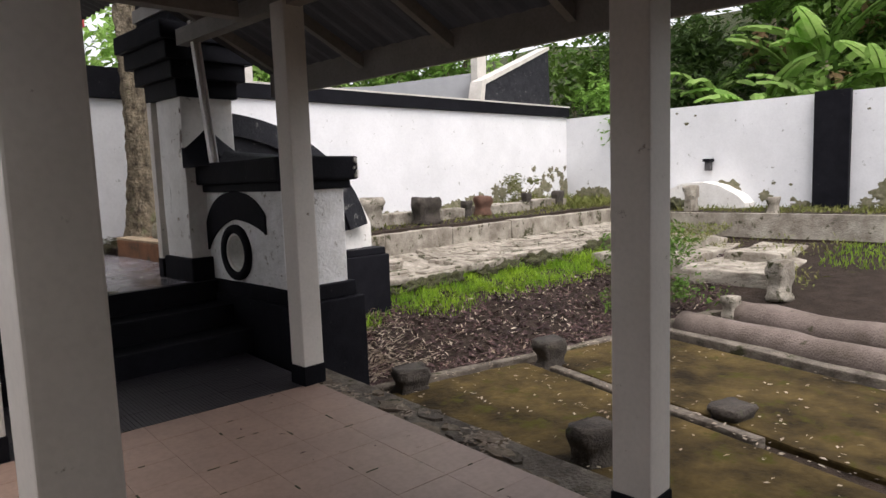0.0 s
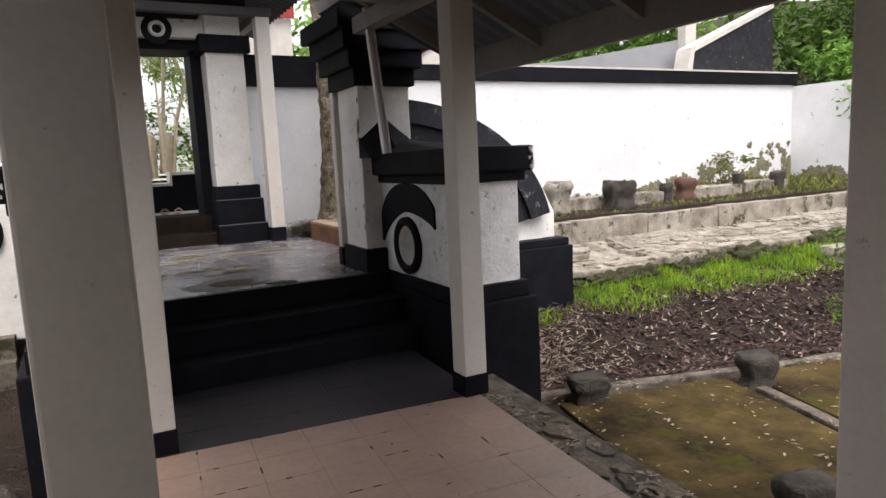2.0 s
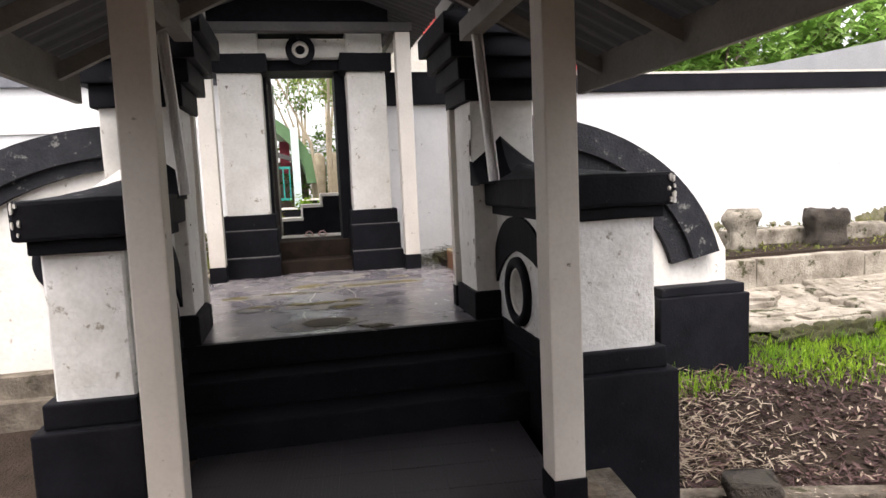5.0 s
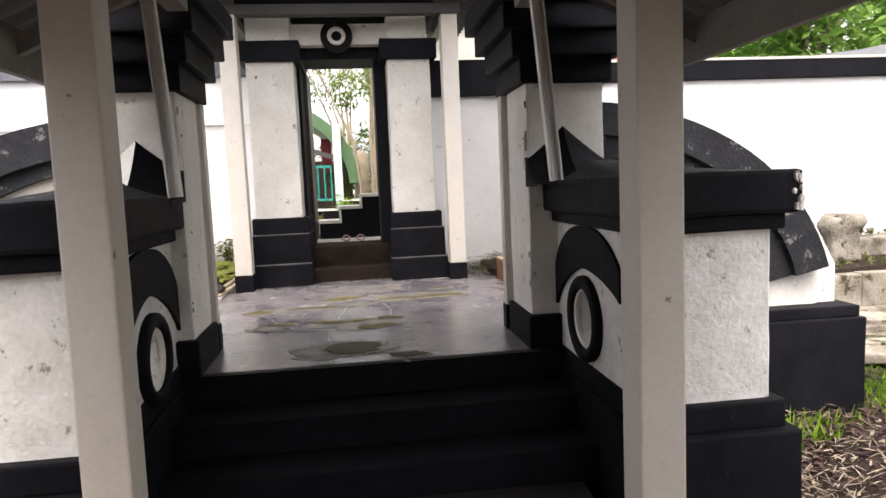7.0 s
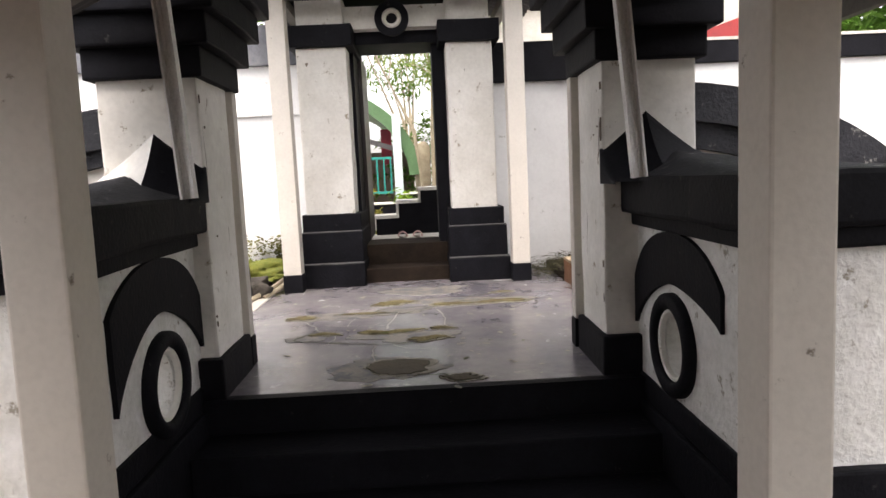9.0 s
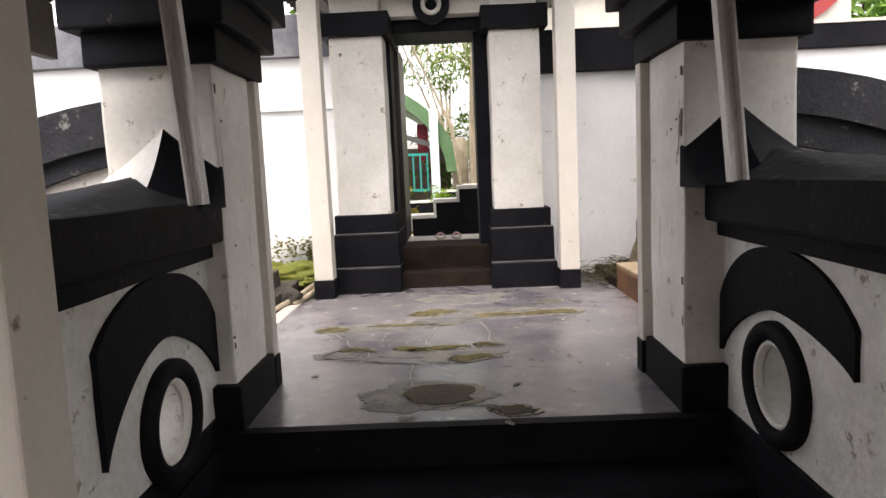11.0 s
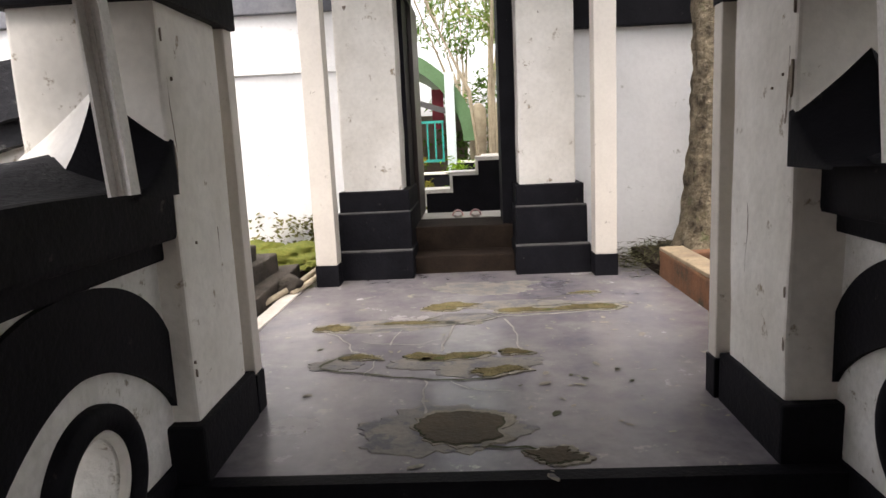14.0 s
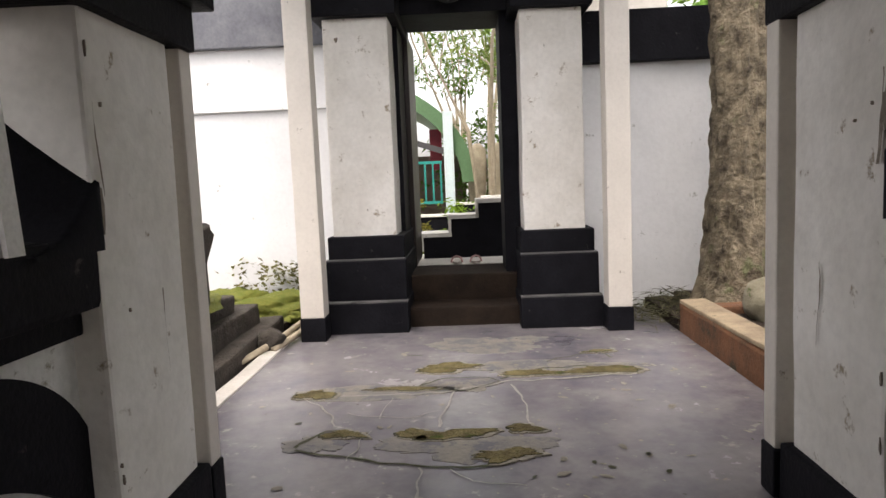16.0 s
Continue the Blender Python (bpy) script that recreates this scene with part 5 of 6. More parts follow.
scatter("moss_tufts", q, leaf_mat("mossy_tuft", (0.10, 0.11, 0.02), (0.16, 0.13, 0.05), 0.2), "olive tufts and dry stalks on the moss", "weeds")
for i, (x0, y0, x1, y1) in enumerate(((-1.32, 8.2, -1.12, 9.2), (-1.20, 8.5, -1.06, 9.25))):
    bm = bmesh.new()
    tube(bm, [(x0, y0, UP + 0.02), ((x0 + x1) / 2 + 0.02, (y0 + y1) / 2, UP + 0.05), (x1, y1, UP + 0.1)], [0.022, 0.025, 0.02], 8)
    solid("wooden_pole", bm, PALEBARK, "grey weathered wooden pole lying by the floor edge", "pole", "wooden poles", smooth=True)
place(solid("loose_stone", lump(0.1, 0.13, 0.09, 9), GRAVE, "loose dark stone beside the floor edge", "stone", smooth=True), -1.26, 8.62, UP)

# planter with the old tree
planter = structure("planter", rough_box(1.525, 1.68, 6.5, 8.78, 0.2, 0.835, 0.2, 0.012, 0.02, 80), BRICK, "worn reddish plastered planter kerb", "planter")
part("kerb_top", rough_box(1.53, 1.70, 6.5, 8.76, 0.835, 0.862, 0.2, 0.008, 0.01, 81), mat("buff_cement", (0.36, 0.28, 0.18), (0.20, 0.15, 0.10), 0.9, 5, 60, 0.7, (0.10, 0.085, 0.04), 0.5, 6.0), planter, "buff cement top")
part("planter_end", rough_box(1.69, 3.0, 8.62, 8.78, 0.2, 0.83, 0.2, 0.012, 0.02, 82), BRICK, planter)
structure("planter_soil", boxes((1.685, 3.0, 6.5, 8.615, 0.2, 0.78)), SOIL, "dark soil in the planter", "soil")
structure("bed_right", boxes((1.525, 3.2, 8.785, 9.645, 0.1, 0.72)), SOIL, "dark soil by the back wall", "soil")
tree = thing("old_tree", "thick old tree with rough mossy bark in the planter", "tree")
bm = bmesh.new()
rings_ = []
for j in range(160):
    z = 0.6 + 5.4 * (j / 159) ** 1.4
    r0 = 0.205 + 0.17 * math.exp(-(z - 0.6) * 2.4) - 0.012 * (z - 0.6)
    lp = []
    for k in range(64):
        a = 2 * math.pi * k / 64
        r = r0 * (1 + 0.10 * math.sin(3 * a + 0.5 + z * 0.4) * math.exp(-(z - 0.6)) + 0.09 * noise.noise((math.cos(a) * 3, math.sin(a) * 3, z * 1.4)) + 0.30 * abs(noise.noise((math.cos(a) * 7, math.sin(a) * 7, z * 2.2))) + 0.16 * noise.noise((math.cos(a) * 13, math.sin(a) * 13, z * 7)) - 0.07)
        lp.append(bm.verts.new((2.03 + 0.03 * math.sin(z) + r * math.cos(a), 9.07 + r * math.sin(a), z)))
    rings_.append(lp)
for a, b in zip(rings_, rings_[1:]):
    for k in range(64):
        bm.faces.new((a[k], a[(k + 1) % 64], b[(k + 1) % 64], b[k]))
part("trunk", bm, BARK, tree, smooth=True)
bm = bmesh.new()
for i in range(7):
    a = i * 0.9 + 0.3
    tube(bm, [(2.03, 9.07, 4.6 + 0.2 * i), (2.03 + 0.9 * math.cos(a), 9.07 + 0.9 * math.sin(a), 5.6 + 0.2 * i), (2.03 + 1.9 * math.cos(a), 9.07 + 1.9 * math.sin(a), 6.4 + 0.25 * i)], [0.1, 0.06, 0.02], 8)
part("limb", bm, BARK, tree)
vs, fs = [], []
r = random.Random(11)
for _ in range(2600):
    a, d = r.uniform(0, 6.3), r.uniform(0.3, 2.6)
    p = Vector((2.03 + d * math.cos(a), 9.07 + d * math.sin(a), 5.8 + r.uniform(0, 2.2)))
    m = Matrix.Translation(p) @ Euler((r.uniform(-0.9, 0.9), r.uniform(-0.6, 0.9), r.uniform(0, 6.3))).to_matrix().to_4x4()
    k = len(vs)
    vs += [tuple(m @ Vector(v)) for v in ((0, 0, 0), (0.07, -0.035, 0), (0.15, 0, -0.02), (0.07, 0.035, 0))]
    fs.append((k, k + 1, k + 2, k + 3))
me = bpy.data.meshes.new("crown")
me.from_pydata(vs, [], fs)
me.materials.append(DARKLEAF)
new("crown", me).parent = tree
place(solid("mossy_rock", lump(0.15, 0.15, 0.17, 21, 3, 0.35), mat("lichen_rock", (0.17, 0.15, 0.10), (0.24, 0.22, 0.16), 0.95, 12, 60, 1.0, (0.06, 0.075, 0.02), 0.5, 9), "mossy lump of stone at the foot of the tree", "rock", smooth=True), 1.98, 8.42, 0.775)
q = []
for _ in range(700):
    x, y = rnd.uniform(1.27, 1.8), rnd.uniform(8.8, 9.6)
    q.append(((x, y, 0.66 + rnd.uniform(0, 0.09) + 0.06 * ease(x, 1.45, 1.6)), rnd.uniform(0.04, 0.16), rnd.uniform(0.005, 0.014), rnd.uniform(0, 6.3), rnd.uniform(-0.3, 0.5), 0))
scatter("twigs", q, leaf_mat("dark_twigs", (0.10, 0.085, 0.05), (0.06, 0.065, 0.025), 0.0), "dark twigs and rotting leaves in the corner", "twigs")


# ---- worn floor ----
def blob(cx, cy, rx, ry, seed, lift=0.004, turn=0.0, n=40, rough=0.3):
    bm = bmesh.new()
    ring0 = []
    for k in range(n):
        a = 2 * math.pi * k / n
        s_ = seed * 7.37 + 0.41
        d = 1 + rough * 1.3 * noise.noise((math.cos(a) * 0.9 + s_, math.sin(a) * 0.9, s_)) + rough * 0.6 * noise.noise((math.cos(a) * 2.3, math.sin(a) * 2.3 + s_, s_ + 9)) + rough * 0.35 * noise.noise((math.cos(a) * 7.1, math.sin(a) * 7.1, s_ + 3))
        u, v = rx * d * math.cos(a), ry * d * math.sin(a)
        ring0.append((cx + u * math.cos(turn) - v * math.sin(turn), cy + u * math.sin(turn) + v * math.cos(turn)))
    top = [bm.verts.new((x, y, UP + lift)) for x, y in ring0]
    low = [bm.verts.new((cx + (x - cx) * 1.04, cy + (y - cy) * 1.04, UP - 0.003)) for x, y in ring0]
    bm.faces.new(top)
    for i in range(n):
        bm.faces.new((low[i - 1], low[i], top[i], top[i - 1]))
    return bm


def crack(points, w, seed, lift=0.005):
    """A wandering strip along a few points."""
    bm = bmesh.new()
    pts = []
    for (x0, y0), (x1, y1) in zip(points, points[1:]):
        n = max(3, int(math.hypot(x1 - x0, y1 - y0) / 0.025))
        pts += [(x0 + (x1 - x0) * k / n, y0 + (y1 - y0) * k / n) for k in range(n)]
    pts.append(points[-1])
    rows = []
    for i, (x, y) in enumerate(pts):
        d = Vector((noise.noise((x * 9, y * 9, seed)), noise.noise((x * 9, y * 9, seed + 4)), 0)) * 0.03
        a, b = pts[max(0, i - 1)], pts[min(len(pts) - 1, i + 1)]
        t = Vector((b[0] - a[0], b[1] - a[1], 0)).normalized()
        nrm = Vector((-t.y, t.x, 0))
        ww = w * (0.55 + 0.9 * abs(noise.noise((x * 14, y * 14, seed + 2))))
        c = Vector((x, y, UP + lift)) + d
        rows.append((bm.verts.new(c + nrm * ww), bm.verts.new(c - nrm * ww)))
    for a, b in zip(rows, rows[1:]):
        bm.faces.new((a[0], b[0], b[1], a[1]))
    return bm


court = bpy.data.objects["floor_courtyard"]
SCUFF = mat("scuffed_pale_cement", (0.23, 0.21, 0.175), (0.15, 0.14, 0.135), 0.7, 7.0, 50, 0.5, (0.11, 0.105, 0.115), 0.80, 9.0)
# brown hollows lie flat; their shaded depth is put into the colour
HOLLOW = mat("dark_brown_hollow", (0.045, 0.034, 0.018), (0.075, 0.055, 0.03), 0.85, 6.0, 60, 0.8, (0.10, 0.08, 0.045), 0.3, 9.0)
RIM = mat("pale_sandy_rim", (0.27, 0.245, 0.195), (0.17, 0.15, 0.12), 0.9, 14.0, 70, 0.6, (0.12, 0.115, 0.12), 0.55, 12.0)
CRACKPALE = mat("pale_crack_lime", (0.36, 0.34, 0.30), (0.22, 0.21, 0.19), 0.95, 20, 80, 0.5)
CRACKDARK = mat("dark_crack_dirt", (0.05, 0.045, 0.025), (0.035, 0.045, 0.012), 1.0, 20, 80, 0.8)
for cx, cy, rx, ry, sd, m, lab in ((0.25, 8.5, 0.42, 0.24, 1, SCUFF, "scuffed pale patch"), (0.05, 6.85, 0.36, 0.13, 2, SCUFF, "pale worn patch"), (-0.45, 7.58, 0.34, 0.09, 3, SCUFF, "pale worn patch"), (0.45, 8.0, 0.5, 0.12, 4, SCUFF, "pale worn patch"),
                                  (0.06, 7.70, 0.19, 0.10, 5, SCUFF, "pale worn patch"), (-0.55, 6.93, 0.13, 0.11, 6, SCUFF, "pale worn patch"), (0.0, 6.17, 0.27, 0.2, 14, SCUFF, "pale rim")):
    part("worn_patch", blob(cx, cy, rx, ry, sd, 0.003, 0, 110, 0.5), m, court, lab)
for cx, cy, rx, ry, sd in ((0.06, 6.16, 0.165, 0.14, 7), (0.39, 5.93, 0.10, 0.05, 8), (-0.06, 8.0, 0.17, 0.075, 9), (0.42, 7.86, 0.17, 0.055, 10), (0.82, 7.88, 0.21, 0.06, 11), (-0.72, 7.58, 0.1, 0.075, 12), (0.03, 6.99, 0.15, 0.05, 13), (0.24, 6.77, 0.13, 0.06, 15), (0.32, 7.04, 0.06, 0.035, 16), (-0.45, 7.03, 0.08, 0.04, 17), (-0.25, 7.64, 0.16, 0.025, 18), (0.86, 8.27, 0.1, 0.03, 19), (-0.14, 7.0, 0.07, 0.05, 20)):
    part("patch_rim", blob(cx + 0.01, cy, rx * 1.12 + 0.012, ry * 1.12 + 0.012, sd, 0.006, 0, 80, 0.45), RIM, court, "pale worn rim")
    part("patch_edge", blob(cx, cy, rx * 1.02 + 0.005, ry * 1.02 + 0.005, sd, 0.0075, 0, 90, 0.3 if sd == 7 else 0.65), CRACKDARK, court, "dark broken edge")
    part("eroded_patch", blob(cx, cy, rx, ry, sd, 0.009, 0, 90, 0.3 if sd == 7 else 0.65), HOLLOW if sd in (7, 8) else PATCH, court, "flat brown patch, hollow's shaded depth in its colour" if sd in (7, 8) else "eroded sandy hollow with moss")
for pts, w in ((((0.02, 7.62), (-0.02, 7.35), (-0.04, 7.08)), 0.008), (((0.31, 7.66), (0.36, 7.4), (0.35, 7.08)), 0.006), (((-0.1, 6.68), (-0.1, 6.45), (-0.08, 6.3)), 0.006), (((-0.82, 7.6), (-0.6, 7.35), (-0.5, 7.12)), 0.006), (((-0.5, 7.3), (-0.2, 7.2), (-0.05, 7.3)), 0.004), (((-0.3, 7.5), (-0.33, 7.2)), 0.004), (((-0.62, 7.55), (-0.2, 7.55), (0.02, 7.6), (0.3, 7.72), (0.6, 7.75), (1.0, 7.8)), 0.012), (((-0.35, 7.05), (-0.4, 6.75)), 0.004), (((0.02, 6.66), (0.1, 6.55), (0.3, 6.5)), 0.004)):
    part("crack", crack(pts, w, w * 1000), CRACKPALE, court, "pale crack")
for pts, w in ((((-0.64, 6.86), (-0.45, 6.79), (-0.2, 6.72), (0.05, 6.66), (0.24, 6.7), (0.34, 6.84)), 0.010), (((-0.64, 6.88), (-0.55, 7.07), (-0.42, 7.04)), 0.010), (((-0.18, 7.68), (0.0, 7.82), (0.18, 7.8), (0.26, 7.72), (0.06, 7.6), (-0.12, 7.62)), 0.008), (((0.26, 7.78), (0.5, 7.95), (0.75, 7.97), (1.03, 7.9)), 0.010), (((0.55, 8.08), (0.75, 8.22), (0.88, 8.3), (0.92, 8.12)), 0.008), (((-0.3, 8.3), (-0.2, 8.31)), 0.008), (((0.12, 6.0), (0.3, 5.98), (0.46, 5.92)), 0.010)):
    part("crack", crack(pts, w, w * 777), CRACKDARK, court, "dark dirt-filled crack")

# small pale flakes and dark crumbs scattered on the floor
for mname, n_fl, mt in (("flakes", 150, RIM), ("crumbs", 24, CRACKDARK)):
    vs, fs = [], []
    for _ in range(n_fl):
        x, y = rnd.uniform(-1.0, 1.4), 5.75 + 3.1 * rnd.random()
        if rnd.random() < 0.5:
            x, y = 0.55 + rnd.gauss(0, 0.35), 6.9 + rnd.gauss(0, 0.8)
        if not (-1.1 < x < 1.45 and 5.7 < y < 8.9):
            continue
        sz = 0.004 + 0.014 * rnd.random() ** 2.5
        k = len(vs)
        n = 7
        st_, an = rnd.uniform(1.0, 2.6), rnd.uniform(0, 3.1)
        for j in range(n):
            a = 2 * math.pi * j / n
            d = sz * rnd.uniform(0.6, 1.2)
            u, v = d * st_ * math.cos(a), d * math.sin(a)
            vs.append((x + u * math.cos(an) - v * math.sin(an), y + u * math.sin(an) + v * math.cos(an), UP + 0.004))
        fs.append(tuple(range(k, k + n)))
    me = bpy.data.meshes.new(mname)
    me.from_pydata(vs, [], fs)
    me.materials.append(mt)
    ob = new(mname, me)
    ob.parent = court

# ---- beyond the back gate ----
for x in (0.0, 0.17):
    sd_ = thing("sandal", "pink rubber sandal with a pale sole on the threshold", "sandal", "pair of sandals")
    bm = bmesh.new()
    lo_, hi_ = [], []
    for k in range(20):
        a = 2 * math.pi * k / 20
        w = 0.045 * (1 + 0.18 * math.sin(a))
        lo_.append(bm.verts.new((x + w * math.cos(a), 10.2 + 0.12 * math.sin(a), 0.99)))
        hi_.append(bm.verts.new((x + w * math.cos(a), 10.2 + 0.12 * math.sin(a), 1.01)))
    bm.faces.new(lo_)
    bm.faces.new(hi_)
    for k in range(20):
        bm.faces.new((lo_[k - 1], lo_[k], hi_[k], hi_[k - 1]))
    bmesh.ops.recalc_face_normals(bm, faces=bm.faces)
    part("sole", bm, SOLE, sd_)
    bm = bmesh.new()
    tube(bm, [(x + 0.05 * math.cos(a), 10.14, 1.0 + 0.055 * math.sin(a)) for a in (math.pi * k / 10 for k in range(11))], 0.009, 6)
    part("strap", bm, SANDAL, sd_, "pink strap")
structure("threshold", boxes((-0.5, 0.6, 10.102, 10.6, 0.6, 0.988)), PALE, "pale cement threshold behind the gate", "threshold")
rail = thing("green_railing", "turquoise painted metal railing", "railing")
for z in (1.42, 2.0):
    part("rail", boxes((-1.2, -0.24, 13.98, 14.02, z - 0.02, z + 0.02)), GREENRAIL, rail)
for i in range(9):
    x = -1.18 + i * 0.115
    part("bar", boxes((x - 0.012, x + 0.012, 13.985, 14.015, 1.44, 1.98)), GREENRAIL, rail)
pav = thing("pavilion", "open pavilion with a green arched roof and white post", "pavilion")
part("post", boxes((-0.2, -0.06, 13.9, 14.04, 0.9, 2.72), bevel=0.006), mat("pale_turquoise_paint", (0.62, 0.72, 0.72), (0.55, 0.66, 0.66), 0.6, 4, 50, 0.1), pav, "pale painted post")
pts = [(-1.9 + 2.15 * math.sin(a), 1.7 + 1.62 * math.cos(a)) for a in (math.pi / 2 * k / 16 for k in range(17))]
pts2 = [(-1.9 + 1.95 * math.sin(a), 1.7 + 1.42 * math.cos(a)) for a in (math.pi / 2 * (16 - k) / 16 for k in range(17))]
part("arched_roof", extrude_poly(pts + pts2, "y", 14.0, 17.0), AWNING, pav, "green arched roof edge")
# stands for the dark interior; its dimness is put into the brown
part("back_wall", boxes((-3.0, 0.1, 16.8, 16.95, 0.9, 2.2)), mat("dim_brown_wall", (0.16, 0.12, 0.10), (0.12, 0.09, 0.07), 0.9, 3, 40, 0.3), pav, "brown inner wall, dimmed for the dark interior")
part("cloth", boxes((-0.42, -0.24, 14.3, 14.34, 1.9, 2.5)), REDCLOTH, pav, "dark red hanging cloth")
part("brace", extrude_poly([(-0.9, 2.35), (-0.85, 2.42), (-0.2, 2.2), (-0.22, 2.12)], "y", 14.1, 14.14), ROOF, pav)
for x0, x1, y, z in ((-1.0, -0.06, 13.2, 1.28), (-0.06, 0.5, 13.4, 1.42), (0.3, 2.0, 13.5, 1.5)):
    gw = thing("low_garden_wall", "low black garden wall with white top", "wall", "low garden walls")
    part("body", boxes((x0, x1, y, y + 0.15, 0.88, z - 0.03)), BLACK, gw)
    part("top", boxes((x0, x1, y - 0.02, y + 0.2, z - 0.03, z)), WHITE, gw)
place(solid("moss_mound", lump(0.5, 0.5, 0.12, 41), MOSS, "green moss mound behind the gate", "moss", "moss mounds", smooth=True), -0.3, 12.3, 0.89)
bush("potted_shrub", "small bright green shrub behind the stair wall", 0.1, 12.4, 0.9, 0.35, 0.3, 0.28, 320, 0.09, GRASS, 31)
bush("potted_shrub", "small yellowish shrub by the railing", -0.62, 12.8, 0.9, 0.2, 0.2, 0.3, 220, 0.08, leaf_mat("yellow_leaf", (0.35, 0.3, 0.05), (0.25, 0.25, 0.05)), 32)


def small_tree(label, x, y, z, h, seed, count, size, spread, material):
    t = thing("slender_tree", label, "tree", "slender trees")
    r = random.Random(seed)
    tips = []
    for i in range(5):
        a = r.uniform(0, 6.3)
        bm = bmesh.new()
        p0 = Vector((x + 0.12 * math.cos(a), y + 0.12 * math.sin(a), z))
        p1 = p0 + Vector((0.15 * math.cos(a) + r.uniform(-0.08, 0.08), 0.15 * math.sin(a), h * 0.4))
        p2 = p1 + Vector((spread * 0.4 * math.cos(a), spread * 0.4 * math.sin(a), h * 0.3))
        p3 = p2 + Vector((spread * 0.4 * math.cos(a + 0.5), spread * 0.4 * math.sin(a + 0.5), h * 0.3))
        tube(bm, [p0, p1, p2, p3], [0.045, 0.035, 0.022, 0.008], 7)
        for _ in range(5):
            b0 = p1.lerp(p3, r.uniform(0.1, 0.9))
            b1 = b0 + Vector((r.uniform(-1, 1), r.uniform(-1, 1), r.uniform(0.2, 1.1))) * spread * 0.4
            tube(bm, [b0, b0.lerp(b1, 0.5) + Vector((0, 0, 0.04)), b1], [0.014, 0.01, 0.004], 5)
            tips.append((b0, b1))
        tips.append((p2, p3))
        part("limb", bm, PALEBARK, t)
    vs, fs = [], []
    for _ in range(count):
        b0, b1 = r.choice(tips)
        p = b0.lerp(b1, r.uniform(0.3, 1.1)) + Vector((r.gauss(0, 0.09), r.gauss(0, 0.09), r.gauss(0, 0.09)))
        m = Matrix.Translation(p) @ Euler((r.uniform(-0.9, 0.9), r.uniform(-0.3, 1.2), r.uniform(0, 6.3))).to_matrix().to_4x4()
        ln = size * r.uniform(0.6, 1.3)
        k = len(vs)
        vs += [tuple(m @ Vector(v)) for v in ((0, 0, 0), (ln * 0.5, -ln * 0.13, 0), (ln, 0, -0.1 * ln), (ln * 0.5, ln * 0.13, 0))]
        fs.append((k, k + 1, k + 2, k + 3))
    me = bpy.data.meshes.new("crown")
    me.from_pydata(vs, [], fs)
    me.materials.append(material)
    new("crown", me).parent = t


small_tree("slender multi-stemmed tree with narrow leaves", 0.45, 14.0, 0.9, 3.8, 3, 2600, 0.13, 1.3, leaf_mat("light_leaf", (0.16, 0.25, 0.05), (0.27, 0.34, 0.1)))
small_tree("slender multi-stemmed tree with narrow leaves", 1.3, 14.6, 0.9, 4.2, 5, 2600, 0.13, 1.4, BANANA)
small_tree("slender multi-stemmed tree with narrow leaves", 0.0, 18.5, 0.9, 5.2, 8, 1400, 0.16, 1.8, LEAF)
small_tree("slender multi-stemmed tree with narrow leaves", -1.5, 19.5, 0.9, 4.8, 9, 900, 0.16, 1.6, LEAF)
for x in (0.28, 0.62):
    bm = bmesh.new()
    tube(bm, [(x, 15.0, 0.9), (x, 15.0, 1.6), (x + 0.02, 15.0, 2.2), (x + 0.02, 15.0, 2.3)], [0.1, 0.15, 0.14, 0.05], 12)
    solid("cactus_trunk", bm, PALEBARK, "pale swollen trunk beside the slender trees", "plant", "pale trunks", smooth=True)
bush("background_bush", "dense green shrub behind the slender trees", 0.5, 16.6, 0.9, 1.1, 0.6, 1.0, 1500, 0.14, LEAF, 91, 6)
bush("background_bush", "dense green shrub behind the slender trees", 1.6, 17.2, 0.9, 1.0, 0.7, 1.5, 1500, 0.15, BANANA, 92, 6)
structure("wall_far", boxes((-6, 8, 21.0, 21.2, 0.5, 2.0)), WALLWHITE, "pale wall far behind the gate", "wall")

bm = bmesh.new()
prof = [(5.3 + 1.9 * k / 16, 0.7 + 0.42 * math.sin(math.pi * k / 16) ** 0.7 + 0.03 * noise.noise((k * 0.8, 0, 2))) for k in range(17)]
bm = extrude_poly([(5.3, 0.5), *prof, (7.2, 0.5)], "x", 11.75, WALL_X - 0.004)
solid("plastered_mound", bm, WHITE, "low white plastered mound against the east wall", "mound")

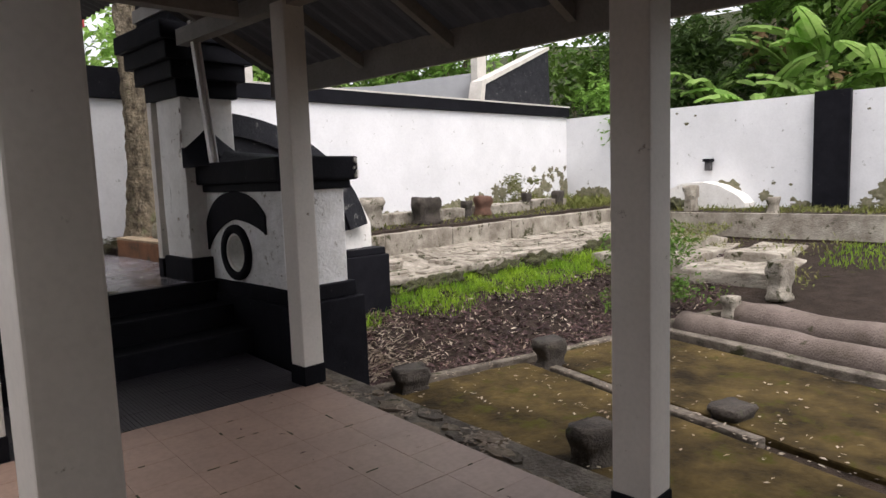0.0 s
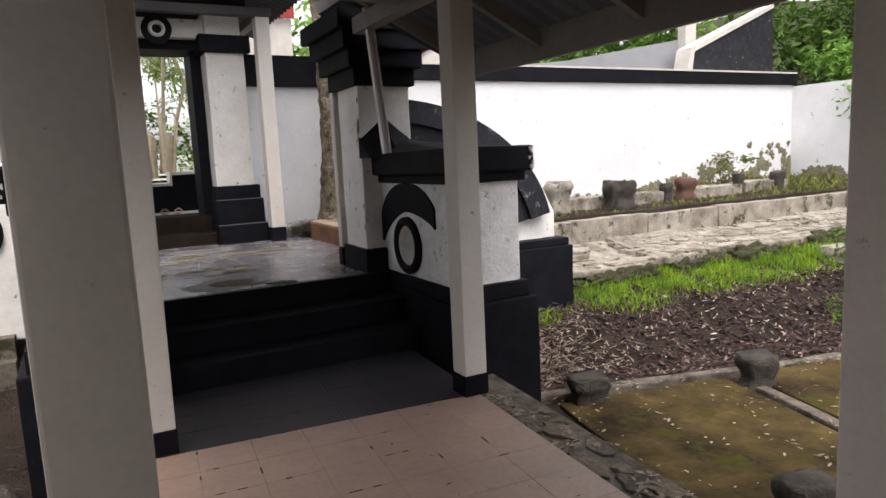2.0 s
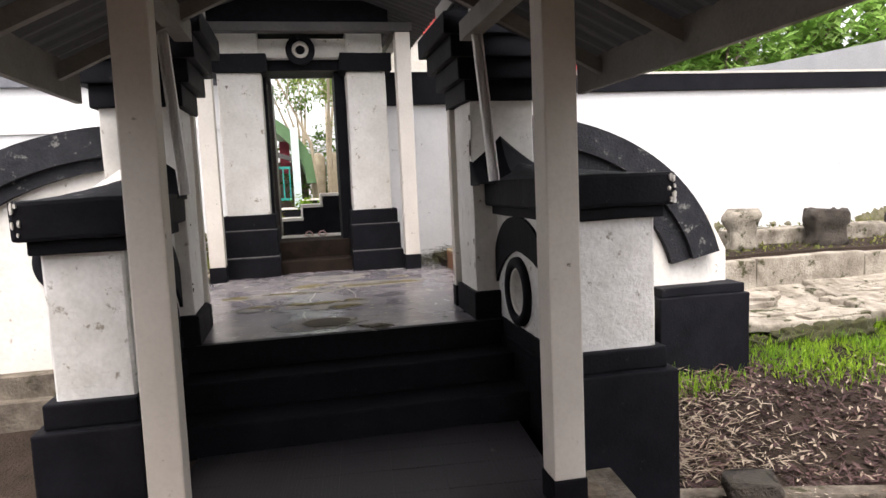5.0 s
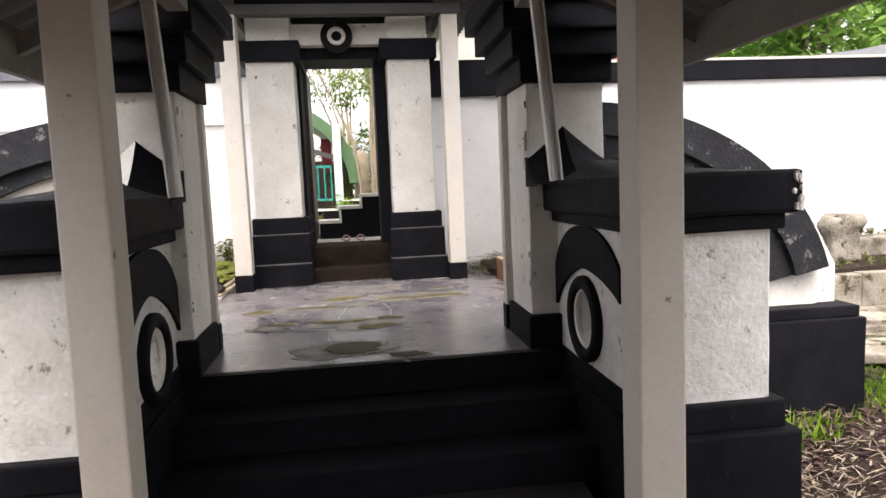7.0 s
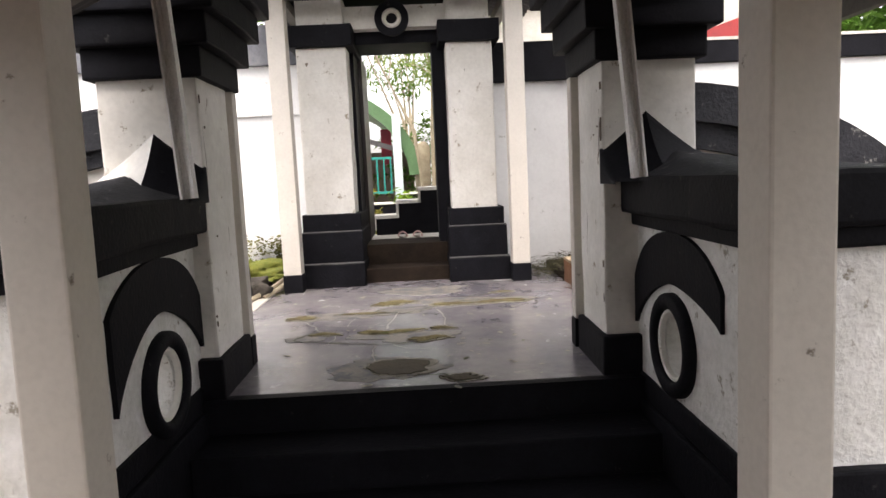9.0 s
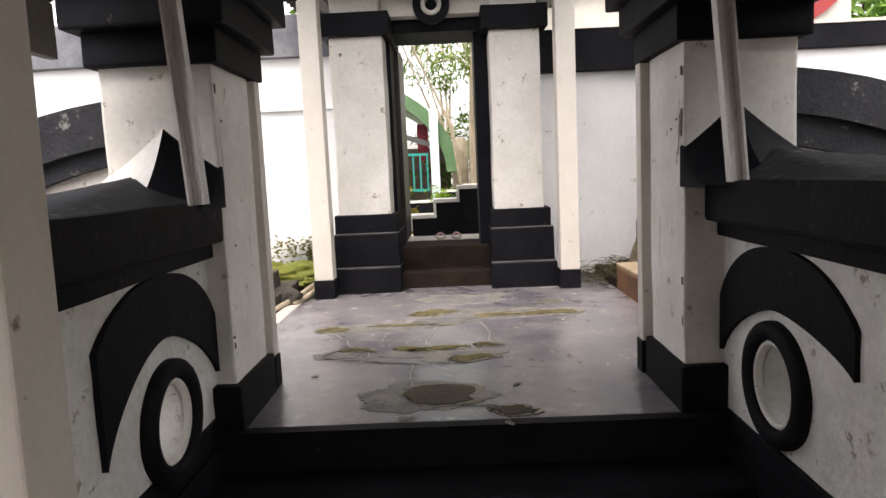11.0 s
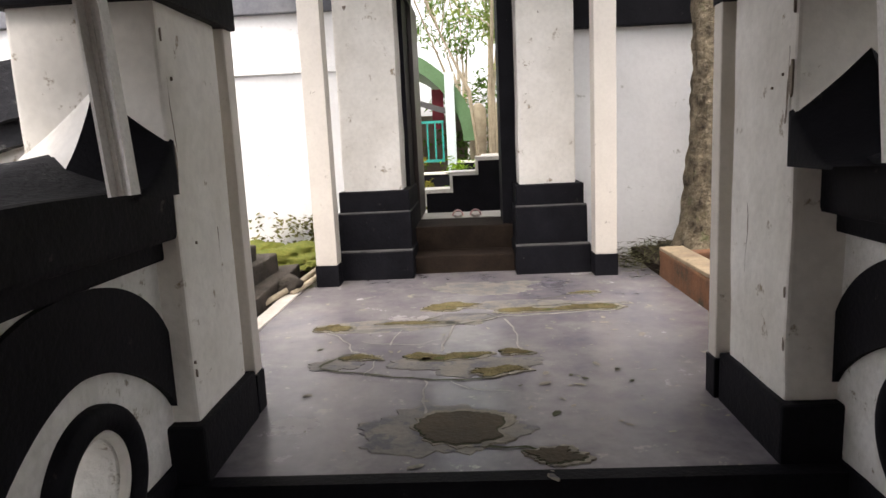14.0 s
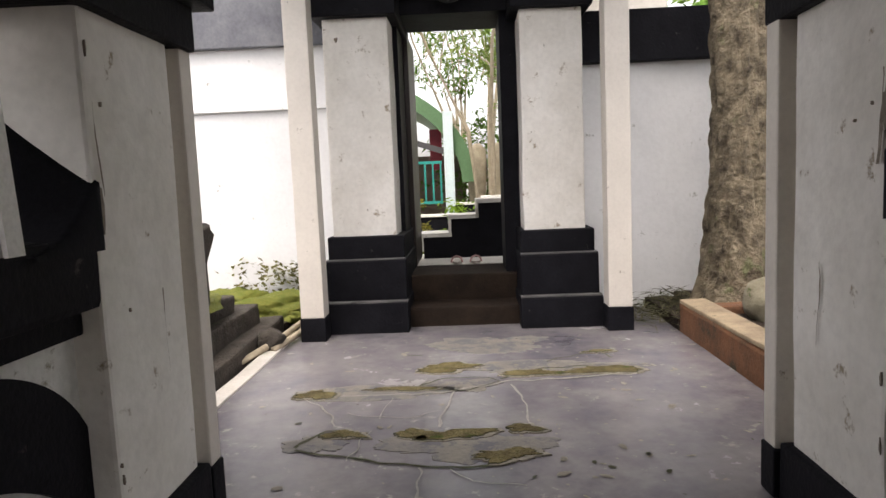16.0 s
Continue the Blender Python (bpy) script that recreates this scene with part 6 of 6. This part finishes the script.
# lamp on the east wall and stones on the left
lamp = thing("wall_lamp", "small dark lantern on the white wall", "lamp")
part("body", boxes((WALL_X - 0.14, WALL_X - 0.02, 6.12, 6.24, 1.34, 1.52), bevel=0.012), ROOF, lamp)
part("hood", boxes((WALL_X - 0.17, WALL_X, 6.09, 6.27, 1.52, 1.58), bevel=0.012), BLACK, lamp)
for x, y, sz, m in ((-1.66, 4.75, 0.13, REDSTONE), (-1.45, 4.62, 0.1, GRAVE), (-1.95, 4.9, 0.12, REDSTONE)):
    place(solid("loose_stone", lump(sz, sz * 0.8, sz * 0.9, int(sz * 100)), m, "loose weathered stone on bare soil", "stone", "loose stones", smooth=True), x, y, height(x, y) - 0.02)
step_l = structure("ledge_left", boxes((-9, -1.45, 6.1, 6.35, -0.3, 0.30)), CEMENT, "grey cement ledge under the curved wall", "ledge")
part("ledge_top", boxes((-9, -1.45, 6.2, 6.35, 0.30, 0.45)), CEMENT, step_l)

# ---- floor tiles ----
tile_me = mesh_of("tile", boxes((-0.1475, 0.1475, -0.1475, 0.1475, -0.014, 0.0), bevel=0.002), TILE)
rib = [(-0.1475, 0.1475, -0.1475, 0.1475, -0.014, -0.003)]
rib += [(-0.145 + 0.024 * k, -0.135 + 0.024 * k, -0.145, 0.145, -0.004, 0.0) for k in range(12)]
rib_me = mesh_of("ribbed_tile", boxes(*rib), DARKTILE)
chip_me = mesh_of("joint_chip", boxes((-0.022, 0.022, -0.004, 0.004, 0.0, 0.0012)), CRACKDARK)
for _ in range(34):
    i, j = rnd.randrange(1, 7), rnd.randrange(4, 12)
    ob = new("joint_chip", chip_me)
    ob.parent = walkway
    along = rnd.random() < 0.5
    ob.location = (-0.675 + 0.27 * (i - 0.5) + (rnd.uniform(0, 0.2) if along else 0), 5.10 - 0.27 * (j - 0.5) + (0 if along else rnd.uniform(-0.2, 0)), LOW)
    ob.rotation_euler = (0, 0, 0 if along else math.pi / 2)
    ob.scale = (rnd.uniform(0.6, 1.6), rnd.uniform(0.6, 1.4), 1)
for j in range(25):
    y = 5.10 - 0.27 * j
    for i in range(7):
        x = -0.675 + 0.27 * i
        dark = j < 4
        ob = new("ribbed_tile" if dark else "tile", rib_me if dark else tile_me)
        ob.parent = walkway
        ob.location, ob.scale = (x, y, LOW + rnd.uniform(-0.0006, 0.0006)), (0.911, 0.911, 1)
        ob.rotation_euler = (0, 0, rnd.uniform(-0.002, 0.002))
